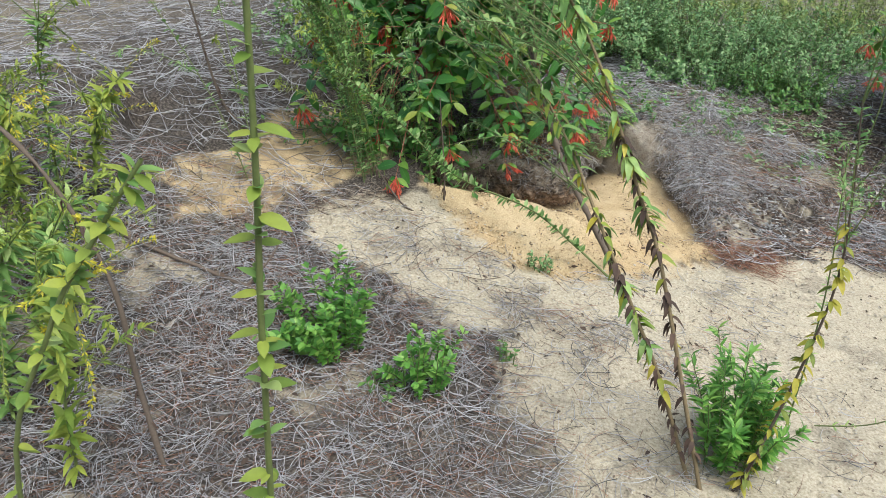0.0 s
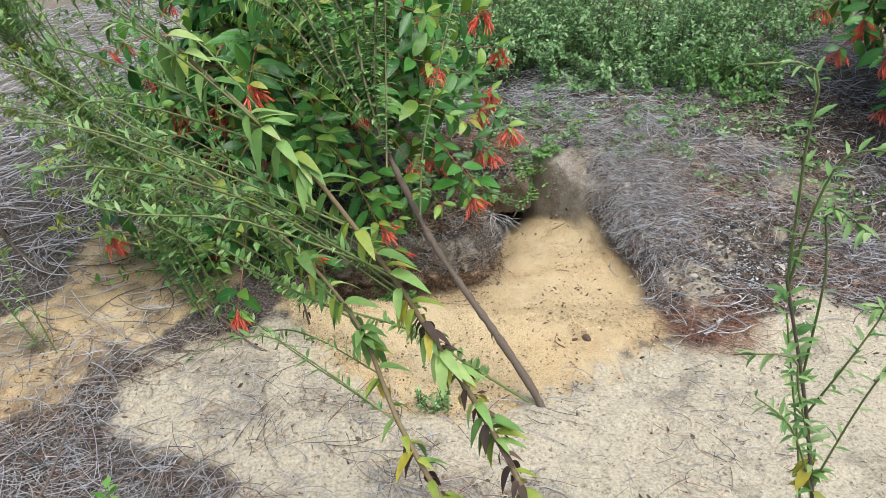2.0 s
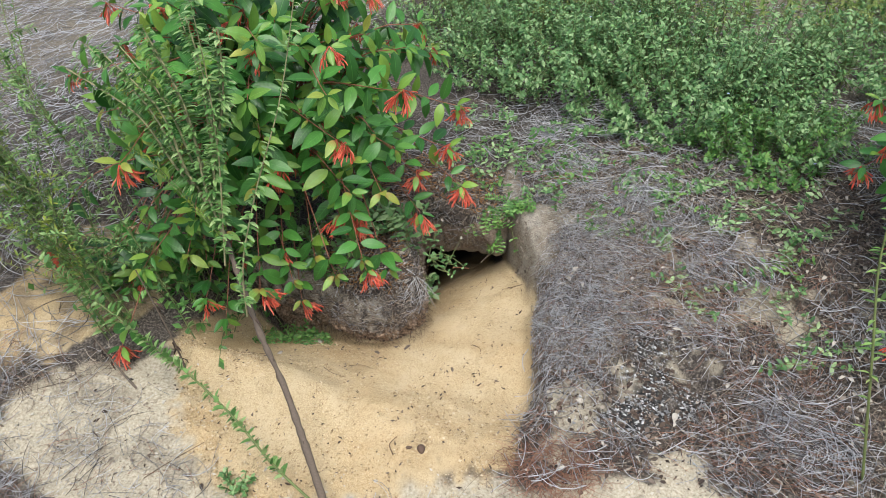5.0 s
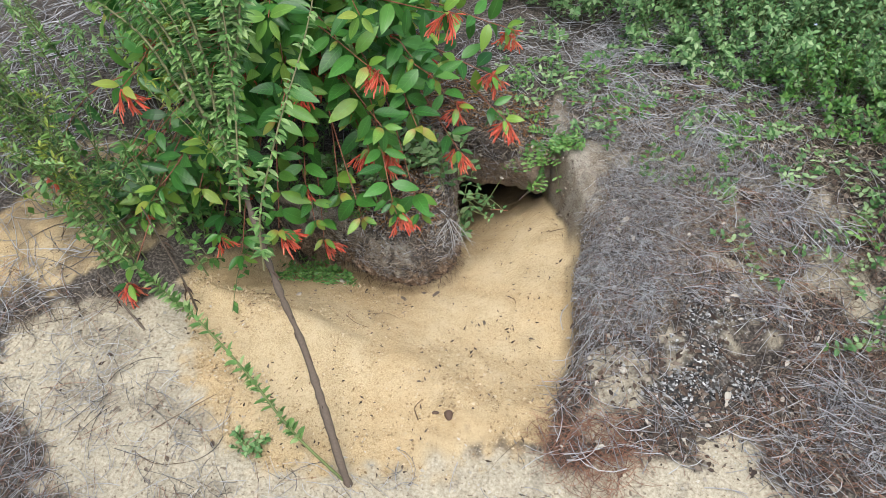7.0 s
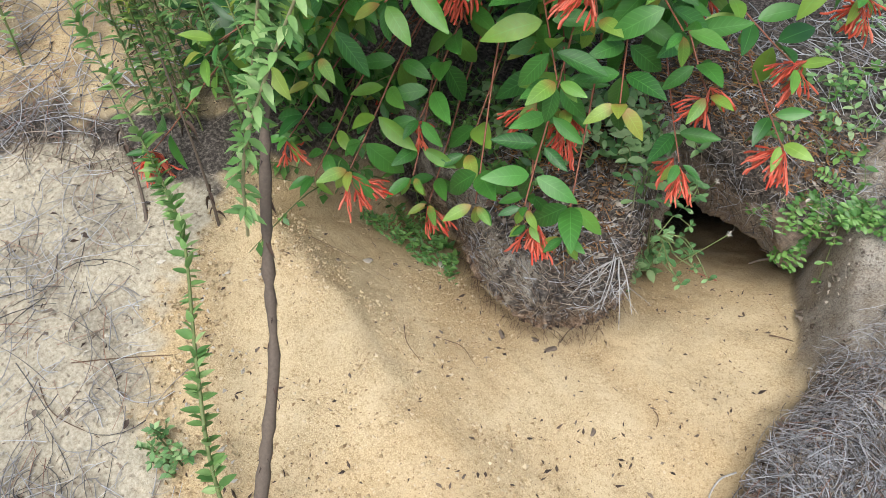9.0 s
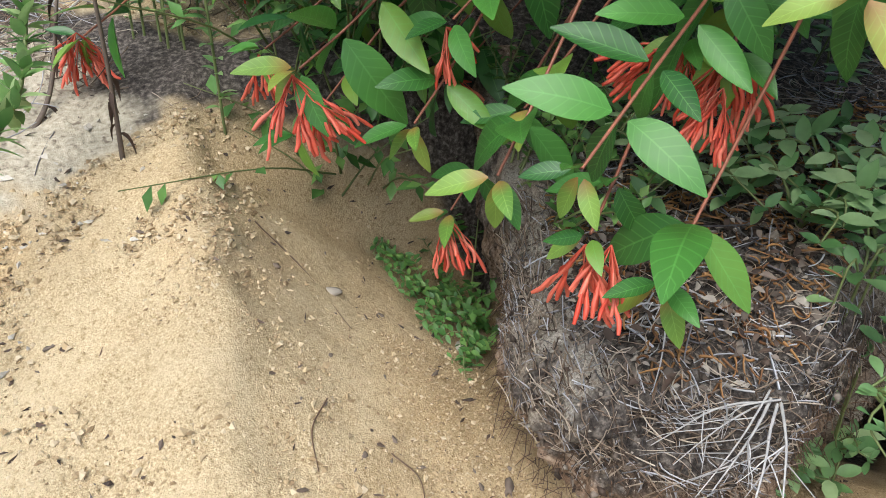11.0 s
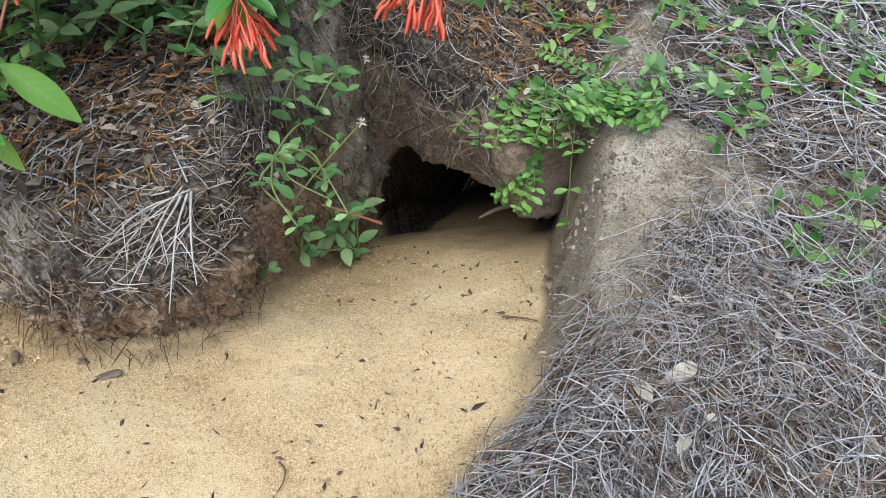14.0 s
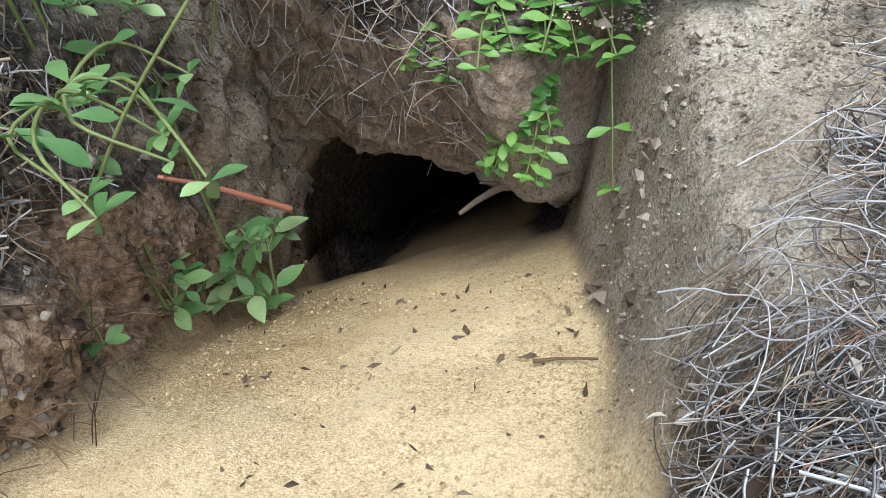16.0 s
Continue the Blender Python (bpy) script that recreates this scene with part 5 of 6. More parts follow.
def build_shrubs():
    s = "dense low shrub with small grey green leaves and pale blue flowers"
    build_shrub("low_shrub", s, (1.62, 4.3), (0.54, 0.46, 0.36), 17000, (0.016, 0.031), SHRUB_LEAF, OVAL_SMALL, 1, 520, blossoms=9)
    build_shrub("low_shrub", s, (1.95, 3.82), (0.26, 0.2, 0.16), 2600, (0.015, 0.028), WEED_LEAF, OVAL_SMALL, 18, 120, blossoms=4)
    build_shrub("low_shrub", s, (1.02, 4.55), (0.44, 0.44, 0.38), 11000, (0.016, 0.031), SHRUB_LEAF, OVAL_SMALL, 2, 380, blossoms=4)
    build_shrub("low_shrub", s, (2.0, 4.0), (0.28, 0.3, 0.18), 3600, (0.013, 0.025), SHRUB_LEAF, OVAL_SMALL, 4, 150, blossoms=5)
    build_shrub("low_shrub", s, (0.55, 4.75), (0.4, 0.4, 0.4), 6000, (0.014, 0.028), SHRUB_LEAF, OVAL_SMALL, 5, 220)
    build_shrub("low_shrub", s, (2.5, 4.55), (0.4, 0.35, 0.26), 6000, (0.014, 0.028), SHRUB_LEAF, OVAL_SMALL, 6, 220, blossoms=3)
    g = "yellow green weeds growing behind the shrubs"
    build_shrub("weed_patch", g, (1.7, 5.35), (0.9, 0.6, 0.38), 11000, (0.02, 0.04), GRASSY, SLIM, 3, 360)
    build_shrub("weed_patch", g, (2.9, 5.2), (0.7, 0.5, 0.3), 7000, (0.02, 0.04), GRASSY, SLIM, 7, 260)
    build_shrub("weed_patch", g, (0.7, 5.7), (0.8, 0.6, 0.4), 7000, (0.02, 0.04), GRASSY, SLIM, 8, 260)
    # single small bushes beside the path
    build_shrub("young_bush", "small bright green bush on pale sand", (0.88, 1.29), (0.08, 0.075, 0.275), 1700, (0.02, 0.04), BUSH_LEAF, SLIM, 9, 34, 0.9)
    build_shrub("young_bush", "small fresh green bush in dry litter", (-0.11, 1.59), (0.09, 0.085, 0.29), 1200, (0.018, 0.032), BUSH_LEAF, OVAL_SMALL, 10, 26, 0.7)
    build_shrub("young_bush", "small fresh green bush in dry litter", (0.14, 1.46), (0.06, 0.055, 0.16), 440, (0.016, 0.03), BUSH_LEAF, OVAL_SMALL, 11, 14, 0.7)
    build_shrub("young_bush", "tiny green seedling in dry litter", (0.035, 1.432), (0.035, 0.035, 0.05), 60, (0.014, 0.026), WEED_LEAF, OVAL_SMALL, 12, 8, 0.4)
    build_shrub("young_bush", "tiny green seedling in dry litter", (0.366, 1.615), (0.03, 0.03, 0.05), 40, (0.012, 0.02), WEED_LEAF, OVAL_SMALL, 13, 7, 0.4)
    build_shrub("young_bush", "tiny dusty plant on pale sand", (0.505, 2.10), (0.05, 0.035, 0.06), 110, (0.010, 0.02), SHRUB_LEAF, OVAL_SMALL, 14, 12, 0.4)
    build_shrub("undergrowth", "dark green undergrowth at the foot of the firebush", (0.30, 2.93), (0.2, 0.1, 0.16), 900, (0.012, 0.024), WEED_LEAF, OVAL_SMALL, 15, 50, 0.4)
    build_shrub("undergrowth", "leafy green undergrowth left of the firebush", (-0.05, 2.74), (0.24, 0.12, 0.24), 900, (0.02, 0.04), WEED_LEAF, OVAL_SMALL, 17, 110, 0.4)
    build_shrub("undergrowth", "dark green undergrowth behind the firebush", (-0.1, 3.6), (0.5, 0.5, 0.4), 3500, (0.02, 0.04), SHRUB_LEAF, OVAL_SMALL, 16, 150, 0.4)


build_shrubs()


# ---- creeping weeds ----
SPOON = leaf_shape(6, 0.46, 0.3, 0.2, 1.5)


def build_weed(x, y, label, spread, stems, pairs, leaf, seed, z=None, height=0.04, toward=None, hang=0.0, name="creeping_weed", thin=0.0011, stem_mat=GREEN_STEM, mat=None, shape=None):
    """Runners along the ground set with pairs of oval leaves; each runner ends in a rosette."""
    r = np.random.default_rng(seed)
    root = thing(name, x, y, label, "weed", z=float(surface_z(np.array(x), np.array(y))) if z is None else z)
    z0 = root.location[2]
    shape = shape or OVAL
    for k in range(stems):
        a = r.uniform(0, 6.28) if toward is None else math.atan2(toward[1], toward[0]) + r.normal(0, 0.55)
        L = spread * r.uniform(0.55, 1.1)
        pts = []
        for t in (0, 0.35, 0.7, 1.0):
            px, py = x + L * t * math.cos(a), y + L * t * math.sin(a)
            free = z0 + height * math.sin(2.2 * t) - hang * t * t
            pts.append((px, py, free if hang else max(free * 0 + float(surface_z(np.array(px), np.array(py))) + 0.008 + height * t * r.uniform(0.5, 1.2), z0 - 0.3)))
            a += r.normal(0, 0.25)
        p = spline(pts, 12)
        hs, hl = Heap(), Heap()
        hs.add(*tube(p, thin * 1.3, thin * 0.8, 5))
        part("runner", hs.mesh("runner", stem_mat, root.location), root)
        at = np.linspace(0.15, 1.0, pairs) * (len(p) - 1.01)
        pos, rot, size = [], [], []
        for j, q in enumerate(at):
            i = int(q)
            c = p[i] + (p[i + 1] - p[i]) * (q - i)
            tan = unit(p[i + 1] - p[i])
            side = unit(np.cross(tan, [0, 0, 1]))
            n = 4 if j == pairs - 1 else 2
            for m in range(n):
                b = (m * 2 * math.pi / n) + (j % 2) * 0.7 + r.normal(0, 0.25)
                up = np.cross(side, tan)
                d = math.cos(b) * side + math.sin(b) * 0.6 * up + tan * (0.3 if n == 2 else 0.1) + np.array([0, 0, 0.25])
                pos.append(c)
                rot.append(frames_along(unit(d), np.array([0.0, -0.3, 1.0]) + r.normal(0, 0.2, 3)))
                size.append(r.uniform(*leaf) * (0.75 if n == 4 else 1))
        scatter(hl, shape, np.array(pos), np.array(rot), np.array(size))
        part("leaf_set", hl.mesh("leaf_set", mat or WEED_LEAF, root.location), root, kind="stuff")
    return root


def build_weeds():
    c = "creeping weed with small oval leaves on dry stems"
    spots = [(1.556, 3.638), (1.602, 3.255), (1.68, 3.082), (1.788, 3.359), (1.525, 3.79), (1.123, 3.55), (1.324, 4.0), (0.95, 3.75), (1.195, 3.72), (1.956, 3.255), (2.045, 3.7), (1.5, 3.5), (1.62, 3.45), (1.72, 3.6), (1.3, 3.75), (1.85, 3.55), (1.4, 3.3), (2.1, 3.4), (0.9, 3.62), (1.02, 3.62), (0.82, 3.75), (0.95, 3.95), (1.15, 3.9), (0.75, 3.6), (0.86, 3.5),
             (1.54, 3.83), (1.54, 3.68), (1.89, 3.62), (1.96, 3.27), (2.01, 2.87), (2.1, 2.95), (1.75, 3.65), (1.06, 3.71), (1.93, 3.4), (1.51, 3.52), (0.76, 3.88), (1.67, 4.1), (1.93, 3.12), (2.12, 3.63), (1.8, 3.75), (1.9, 3.8), (1.6, 3.55)]
    for i, (x, y) in enumerate(spots):
        build_weed(x, y, c, 0.13, 4, 5, (0.017, 0.029), 300 + i, mat=SHRUB_LEAF if i % 4 else None)
    # trailing weed on the bank right of the mouth
    build_weed(1.10, 3.59, "trailing weed with paired leaves on a purplish stem", 0.2, 4, 7, (0.018, 0.03), 330, toward=(0.4, -0.6), stem_mat=RED_STEM)
    build_weed(1.215, 3.69, "trailing weed with paired leaves on a purplish stem", 0.22, 4, 7, (0.018, 0.03), 331, toward=(0.3, -0.8), stem_mat=RED_STEM)
    build_weed(2.2, 2.3, "sprawling green weed in dry litter", 0.2, 9, 9, (0.02, 0.034), 333, height=0.16)
    build_weed(1.33, 3.42, "trailing weed with paired leaves on a purplish stem", 0.12, 3, 4, (0.02, 0.03), 332, stem_mat=RED_STEM)
    # bright weed over the mouth
    over = "bright green weed hanging over the burrow mouth"
    build_weed(0.85, 3.40, over, 0.10, 5, 9, (0.014, 0.022), 340, z=0.085, height=0.02, toward=(0.1, -0.5), hang=0.06, name="hanging_weed", shape=SPOON)
    build_weed(0.90, 3.41, over, 0.11, 7, 10, (0.014, 0.022), 341, z=0.10, height=0.025, toward=(0.15, -0.5), hang=0.05, name="hanging_weed", shape=SPOON)
    build_weed(0.94, 3.41, over, 0.11, 7, 10, (0.014, 0.022), 345, z=0.105, height=0.03, toward=(0.2, -0.5), hang=0.05, name="hanging_weed", shape=SPOON)
    build_weed(0.965, 3.36, over, 0.08, 4, 10, (0.014, 0.022), 343, z=0.05, height=0.0, toward=(-0.1, -0.5), hang=0.08, name="hanging_weed", shape=SPOON)
    build_weed(1.01, 3.45, over, 0.12, 7, 10, (0.014, 0.022), 342, height=0.03, toward=(0.2, -0.6), name="hanging_weed", shape=SPOON)
    build_weed(1.03, 3.42, over, 0.10, 6, 10, (0.014, 0.022), 344, height=0.03, toward=(0.2, -0.6), name="hanging_weed", shape=SPOON)
    # broad leaved weed on the hump
    hump = "weed with thick oval leaves at the edge of the hump"
    build_weed(0.78, 3.06, hump, 0.125, 7, 3, (0.018, 0.03), 350, z=0.12, height=0.035, toward=(0.7, -0.12), hang=0.035, name="broad_weed", thin=0.0013, mat=GREY_LEAF, shape=SPOON)
    build_weed(0.74, 3.2, hump, 0.10, 5, 4, (0.022, 0.034), 351, z=0.13, height=0.06, name="broad_weed", hang=0.02, thin=0.0013, mat=GREY_LEAF, shape=SPOON)
    for i, (x, y) in enumerate(((0.70, 3.1), (0.67, 3.2))):
        build_weed(x, y, hump, 0.07, 5, 4, (0.022, 0.036), 352 + i, height=0.06, name="broad_weed", thin=0.0013, mat=GREY_LEAF, shape=SPOON)
    dark = "blue green weed with oval leaves in the bush's shade"
    for i, (x, y) in enumerate(((0.47, 3.02), (0.53, 3.08), (0.61, 3.10), (0.56, 3.18), (0.66, 3.16), (0.44, 3.16), (0.36, 3.02), (0.6, 3.24), (0.7, 3.25))):
        build_weed(x, y, dark, 0.09, 4, 4, (0.026, 0.042), 360 + i, height=0.07, hang=0.01, name="broad_weed", mat=SHRUB_LEAF, thin=0.0015)
    fine = "fine dark green weed growing on the sand"
    for i, (x, y) in enumerate(((0.21, 2.78), (0.29, 2.79), (0.36, 2.80), (0.42, 2.82), (0.33, 2.86), (0.24, 2.86))):
        build_weed(x, y, fine, 0.09, 6, 8, (0.009, 0.016), 380 + i, height=0.06, toward=(0.2, -0.6), hang=0.015, name="fine_weed", mat=WEED_LEAF, thin=0.0008)


build_weeds()


def build_bud_stem(points, label):
    p = spline(points, 12)
    root = thing("bud_stalk", points[0][0], points[0][1], label, "flower stalk", z=points[0][2])
    h = Heap()
    h.add(*tube(p, 0.0012, 0.0010, 5))
    part("stem", h.mesh("stem", GREEN_STEM, root.location), root)
    h = Heap()
    r = np.random.default_rng(3)
    d = r.normal(0, 1, (26, 3))
    scatter(h, TINY, np.tile(p[-1], (26, 1)), frames_along(d / np.linalg.norm(d, axis=1)[:, None], np.array([0.1, 0.2, 1.0])), np.full(26, 0.007))
    part("bud", h.mesh("bud", PALE_LEAF, root.location), root, "dry pinkish bud")


build_bud_stem([(0.84, 3.03, 0.10), (0.87, 3.05, 0.15), (0.905, 3.09, 0.208)], "green stalk with a small dry pinkish bud")
build_bud_stem([(0.76, 3.2, 0.09), (0.78, 3.2, 0.14), (0.803, 3.204, 0.194)], "green stalk with a small dry pinkish bud")


def build_grass_clump():
    r = np.random.default_rng(77)
    root = thing("grass_clump", -1.85, 5.5, "clump of long dark green grass blades", "grass")
    for _ in range(60):
        a, L = r.uniform(0, 6.28), r.uniform(0.35, 0.7)
        o = np.array([-1.85 + r.normal(0, 0.06), 5.5 + r.normal(0, 0.06), root.location[2]])
        d = np.array([math.cos(a), math.sin(a), 0])
        h = Heap()
        h.add(*tube(spline([o, o + d * L * 0.25 + (0, 0, L * 0.7), o + d * L * 0.7 + (0, 0, L * 0.75)], 8), 0.006, 0.001, 3))
        part("blade", h.mesh("blade", SHRUB_LEAF, root.location), root)


build_grass_clump()


# ---- roots, sticks and small debris ----
def build_rootlets():
    r = np.random.default_rng(61)
    p = spline([(*c, 0) for c in PIT[3:13]], 400)
    count = 560
    i = r.integers(20, 380, count)
    base = p[i]
    tan = p[i + 1] - p[i - 1]
    tan /= np.linalg.norm(tan, axis=1)[:, None]
    out = np.stack([tan[:, 1], -tan[:, 0], 0 * tan[:, 0]], 1)
    lo, hi = sand_level(base[:, 0], base[:, 1]), bank_level(base[:, 0], base[:, 1])
    z = lo + (hi - lo) * r.uniform(0.05, 0.8, count)
    a = base + out * 0.005
    a[:, 2] = z
    L = r.uniform(0.01, 0.04, count)[:, None]
    side = tan * r.normal(0, 0.9, (count, 1))
    b = a + (out * 0.6 + side) * L * 0.5 + np.array([0, 0, -0.1]) * L
    c = a + (out * 0.7 + side) * L + np.array([0, 0, -0.6]) * L + r.normal(0, 0.003, (count, 3))
    paths = np.stack([a, (a + b) / 2, b, (b + c) / 2, c], 1)
    v, f = strands(paths, r.uniform(0.0003, 0.0009, count))
    tagged(new("rootlets", mesh_from("rootlets", v, f, ROOTLET)), "fine dark rootlets hanging from the overhung bank", "roots", kind="stuff")


def build_face_stems():
    r = np.random.default_rng(67)
    p = np.array(BANK_POINTS)
    p = p[(p[:, 0] > 0.35) & (p[:, 2] > p[:, 2].max() - 0.17)]
    for mat, count, name, label in ((GREY_STRAW, 620, "dry_stems", "grey stems tangled over the edge of the hump"), (BROWN_STRAW, 1700, "pine_needles", "brown needles tangled over the edge of the hump")):
        a = p[r.integers(0, len(p), count)]
        out = np.stack([a[:, 0] - np.clip(a[:, 0], 0.3, 0.62), a[:, 1] - 3.05 - 0 * a[:, 0], 0.02 + 0 * a[:, 0]], 1)
        out /= np.linalg.norm(out, axis=1)[:, None]
        d = np.cross(out, r.normal(0, 1, (count, 3)))
        d /= np.linalg.norm(d, axis=1)[:, None]
        L = r.uniform(0.012, 0.05, count)[:, None]
        t = np.linspace(-0.5, 0.5, 5)
        curve = out[:, None] * 0.004 + r.normal(0, 0.3, (count, 1, 3)) * L[:, None] * (t**2)[None, :, None]
        v, f = strands(a[:, None] + d[:, None] * L[:, None] * t[None, :, None] + curve, r.uniform(0.0004, 0.0011, count))
        tagged(new(name, mesh_from(name, v, f, mat)), label, "litter", kind="stuff")
    p = np.array(ROOF_POINTS)
    for mat, count, name, label in ((GREY_STRAW, 420, "dry_stems", "grey stems hanging down the soil above the burrow"), (BROWN_STRAW, 520, "pine_needles", "brown needles caught on the soil above the burrow")):
        a = p[r.integers(0, len(p), count)]
        d = np.stack([r.normal(0, 0.8, count), -0.25 - 0.2 * r.random(count), r.normal(-0.5, 0.5, count)], 1)
        d /= np.linalg.norm(d, axis=1)[:, None]
        L = r.uniform(0.015, 0.06, count)[:, None]
        t = np.linspace(-0.3, 0.7, 5)
        curve = np.array([0, -0.004, 0.002]) + r.normal(0, 0.3, (count, 1, 3)) * L[:, None] * (t**2)[None, :, None]
        v, f = strands(a[:, None] + d[:, None] * L[:, None] * t[None, :, None] + curve, r.uniform(0.0004, 0.001, count))
        tagged(new(name, mesh_from(name, v, f, mat)), label, "litter", kind="stuff")


def build_dead_sprig(origin, reach, seed, label, spread=0.9, main=(0.6, -0.75), count=9, thick=0.0024):
    """A silvery dead twig whose forks lie over the soil."""
    r = np.random.default_rng(seed)
    root = thing("dead_twig", origin[0], origin[1], label, "twig", z=float(bank_level(np.array(origin[0]), np.array(origin[1]))))
    a0 = math.atan2(main[1], main[0])
    for k in range(count):
        a = a0 + r.normal(0, spread)
        L = reach * r.uniform(0.5, 1.1)
        h = Heap()

        def limb(start, ang, length, rad, depth):
            pts, q, w = [], np.array(start, float), ang
            for _ in range(5):
                away = max(0.0, math.hypot(q[0] - origin[0], q[1] - origin[1]) - 0.06)
                pts.append((q[0], q[1], root.location[2] + 0.016 + 0.006 * r.random() - 0.45 * away))
                q = q + np.array([math.cos(w), math.sin(w), 0]) * length / 4
                w += r.normal(0, 0.06)
            p = spline(pts, 10)
            h.add(*tube(p, rad, rad * 0.35, 5))
            if depth:
                for _ in range(3):
                    i = int(r.integers(3, 8))
                    limb(p[i], w + r.choice([-1, 1]) * r.uniform(0.4, 0.9), length * r.uniform(0.3, 0.55), rad * 0.5, depth - 1)

        limb((origin[0] + r.normal(0, 0.012), origin[1] + r.normal(0, 0.012), 0), a, L, thick * r.uniform(0.6, 1.1), 1)
        part("fork", h.mesh("fork", WHITE_TWIG, root.location), root)


def lump(r, sx, sy, sz, bumps=0.25):
    """A knobbly clod: verts and quads of a rough box sphere."""
    bm = bmesh.new()
    bmesh.ops.create_icosphere(bm, subdivisions=2, radius=1.0)
    v = np.array([p.co[:] for p in bm.verts])
    f = np.array([[q.index for q in face.verts] for face in bm.faces])
    bm.free()
    n = 1 + bumps * (vnoise(v[:, 0] * 1.3 + 5 * r.random(), v[:, 1] * 1.3 + v[:, 2], 0.8, int(r.integers(99))))
    return v * n[:, None] * np.array([sx, sy, sz]), f


def build_chips():
    r = np.random.default_rng(62)
    named = [(0.754, 2.795, 0.034), (0.934, 2.719, 0.02), (0.9, 2.705, 0.012), (0.67, 2.735, 0.028), (0.715, 2.785, 0.026), (0.363, 2.559, 0.02), (0.446, 2.318, 0.016), (0.626, 2.589, 0.018), (0.665, 2.705, 0.014),
             (0.498, 2.589, 0.016), (0.499, 2.715, 0.018), (0.392, 2.68, 0.012), (0.832, 3.2, 0.01), (0.93, 3.175, 0.01), (0.826, 3.113, 0.009), (0.9, 2.95, 0.012), (1.0, 3.0, 0.01), (0.6, 2.63, 0.012),
             (1.109, 1.939, 0.02), (0.167, 2.042, 0.02), (0.581, 1.648, 0.014), (0.32, 2.0, 0.018), (0.8, 1.95, 0.016), (1.2, 2.0, 0.02), (1.4, 1.9, 0.018), (0.9, 2.2, 0.012), (1.05, 2.5, 0.014), (0.86, 2.45, 0.012)]
    for x, y, size in named:
        v, f = lump(r, size / 2.6, size / 6, size / 12, 1.0)
        h = Heap()
        h.add(v, f)
        ob = tagged(new("bark_chip", h.mesh("bark_chip", CHIP)), "dark brown chip of bark lying on the sand", "bark chip", "chips on the sand")
        ob.matrix_world = Matrix.Translation((x, y, float(ground_z(x, y)) + size / 14)) @ pose(0, 0, 0, r.uniform(-12, 12), r.uniform(-12, 12), r.uniform(0, 360))
    for x, y, sx, sy, sz, mat, name, label in ((0.37, 2.623, 0.015, 0.008, 0.005, CRUMB, "clod", "tan clod of hard sand"), (0.95, 2.34, 0.017, 0.011, 0.008, DRY_LEAF, "dark_pellet", "dark crumbling pellet on yellow sand"),
                                                (0.915, 2.335, 0.012, 0.005, 0.004, DRY_LEAF, "dark_pellet", "dark crumbling pellet on yellow sand"), (1.36, 2.62, 0.014, 0.010, 0.008, PALE_LEAF, "clod", "pale clod of sand"),
                                                (0.43, 2.78, 0.010, 0.008, 0.006, PALE_LEAF, "pebble", "small pale pebble on the sand")):
        v, f = lump(r, sx, sy, sz)
        h = Heap()
        h.add(v, f)
        ob = tagged(new(name, h.mesh(name, mat)), label, name.replace("_", " "))
        ob.matrix_world = Matrix.Translation((x, y, float(ground_z(x, y)) + sz * 0.6)) @ pose(0, 0, 0, 0, 0, r.uniform(0, 360))
    # bent twigs on the sand
    for pts, rad in (([(1.03, 3.195), (1.05, 3.204), (1.075, 3.212)], 0.0016), ([(0.979, 2.85), (0.99, 2.848), (1.0, 2.838), (1.005, 2.825)], 0.0012), ([(1.163, 2.86), (1.15, 2.834), (1.152, 2.80), (1.165, 2.77)], 0.0022),
                     ([(0.56, 2.57), (0.60, 2.545), (0.645, 2.54)], 0.0010), ([(0.29, 2.55), (0.35, 2.6), (0.44, 2.63)], 0.0009), ([(0.62, 2.62), (0.65, 2.64), (0.70, 2.63)], 0.0009), ([(0.40, 2.35), (0.45, 2.37), (0.49, 2.36)], 0.0012),
                     ([(0.88, 2.30), (0.86, 2.33), (0.87, 2.36)], 0.0016), ([(0.25, 2.05), (0.33, 2.16), (0.36, 2.2)], 0.0012), ([(0.2, 2.0), (0.3, 1.98), (0.4, 2.02)], 0.0012)):
        p = spline([(x, y, 0) for x, y in pts], 14)
        p[:, 2] = ground_z(p[:, 0], p[:, 1]) + rad + 0.002
        h = Heap()
        h.add(*tube(p, rad, rad * 0.6, 5))
        tagged(new("twig", h.mesh("twig", ROOTLET if rad < 0.002 else WHITE_TWIG)), "thin bent twig lying on the sand", "twig", "twigs on the sand")
    # stick that pokes out beside the mouth
    h = Heap()
    h.add(*tube(spline([(0.888, 3.333, -0.104), (0.905, 3.35, -0.09), (0.93, 3.365, -0.075), (0.975, 3.39, -0.06)], 10), 0.0022, 0.0055, 7))
    h.add(*tube(spline([(0.88, 3.39, -0.105), (0.92, 3.392, -0.095), (0.96, 3.40, -0.08)], 6), 0.0018, 0.003, 5))
    tagged(new("stick", h.mesh("stick", BARK)), "broken grey stick poking from the burrow's wall", "stick")
    # cut stem at the left of the mouth
    h = Heap()
    h.add(*tube(spline([(0.872, 3.048, 0.105), (0.892, 3.066, 0.093), (0.912, 3.1, 0.062)], 8), 0.0013, 0.0019, 6))
    tagged(new("cut_stem", h.mesh("cut_stem", RED_STEM)), "short cut pinkish stem over the burrow", "stem")


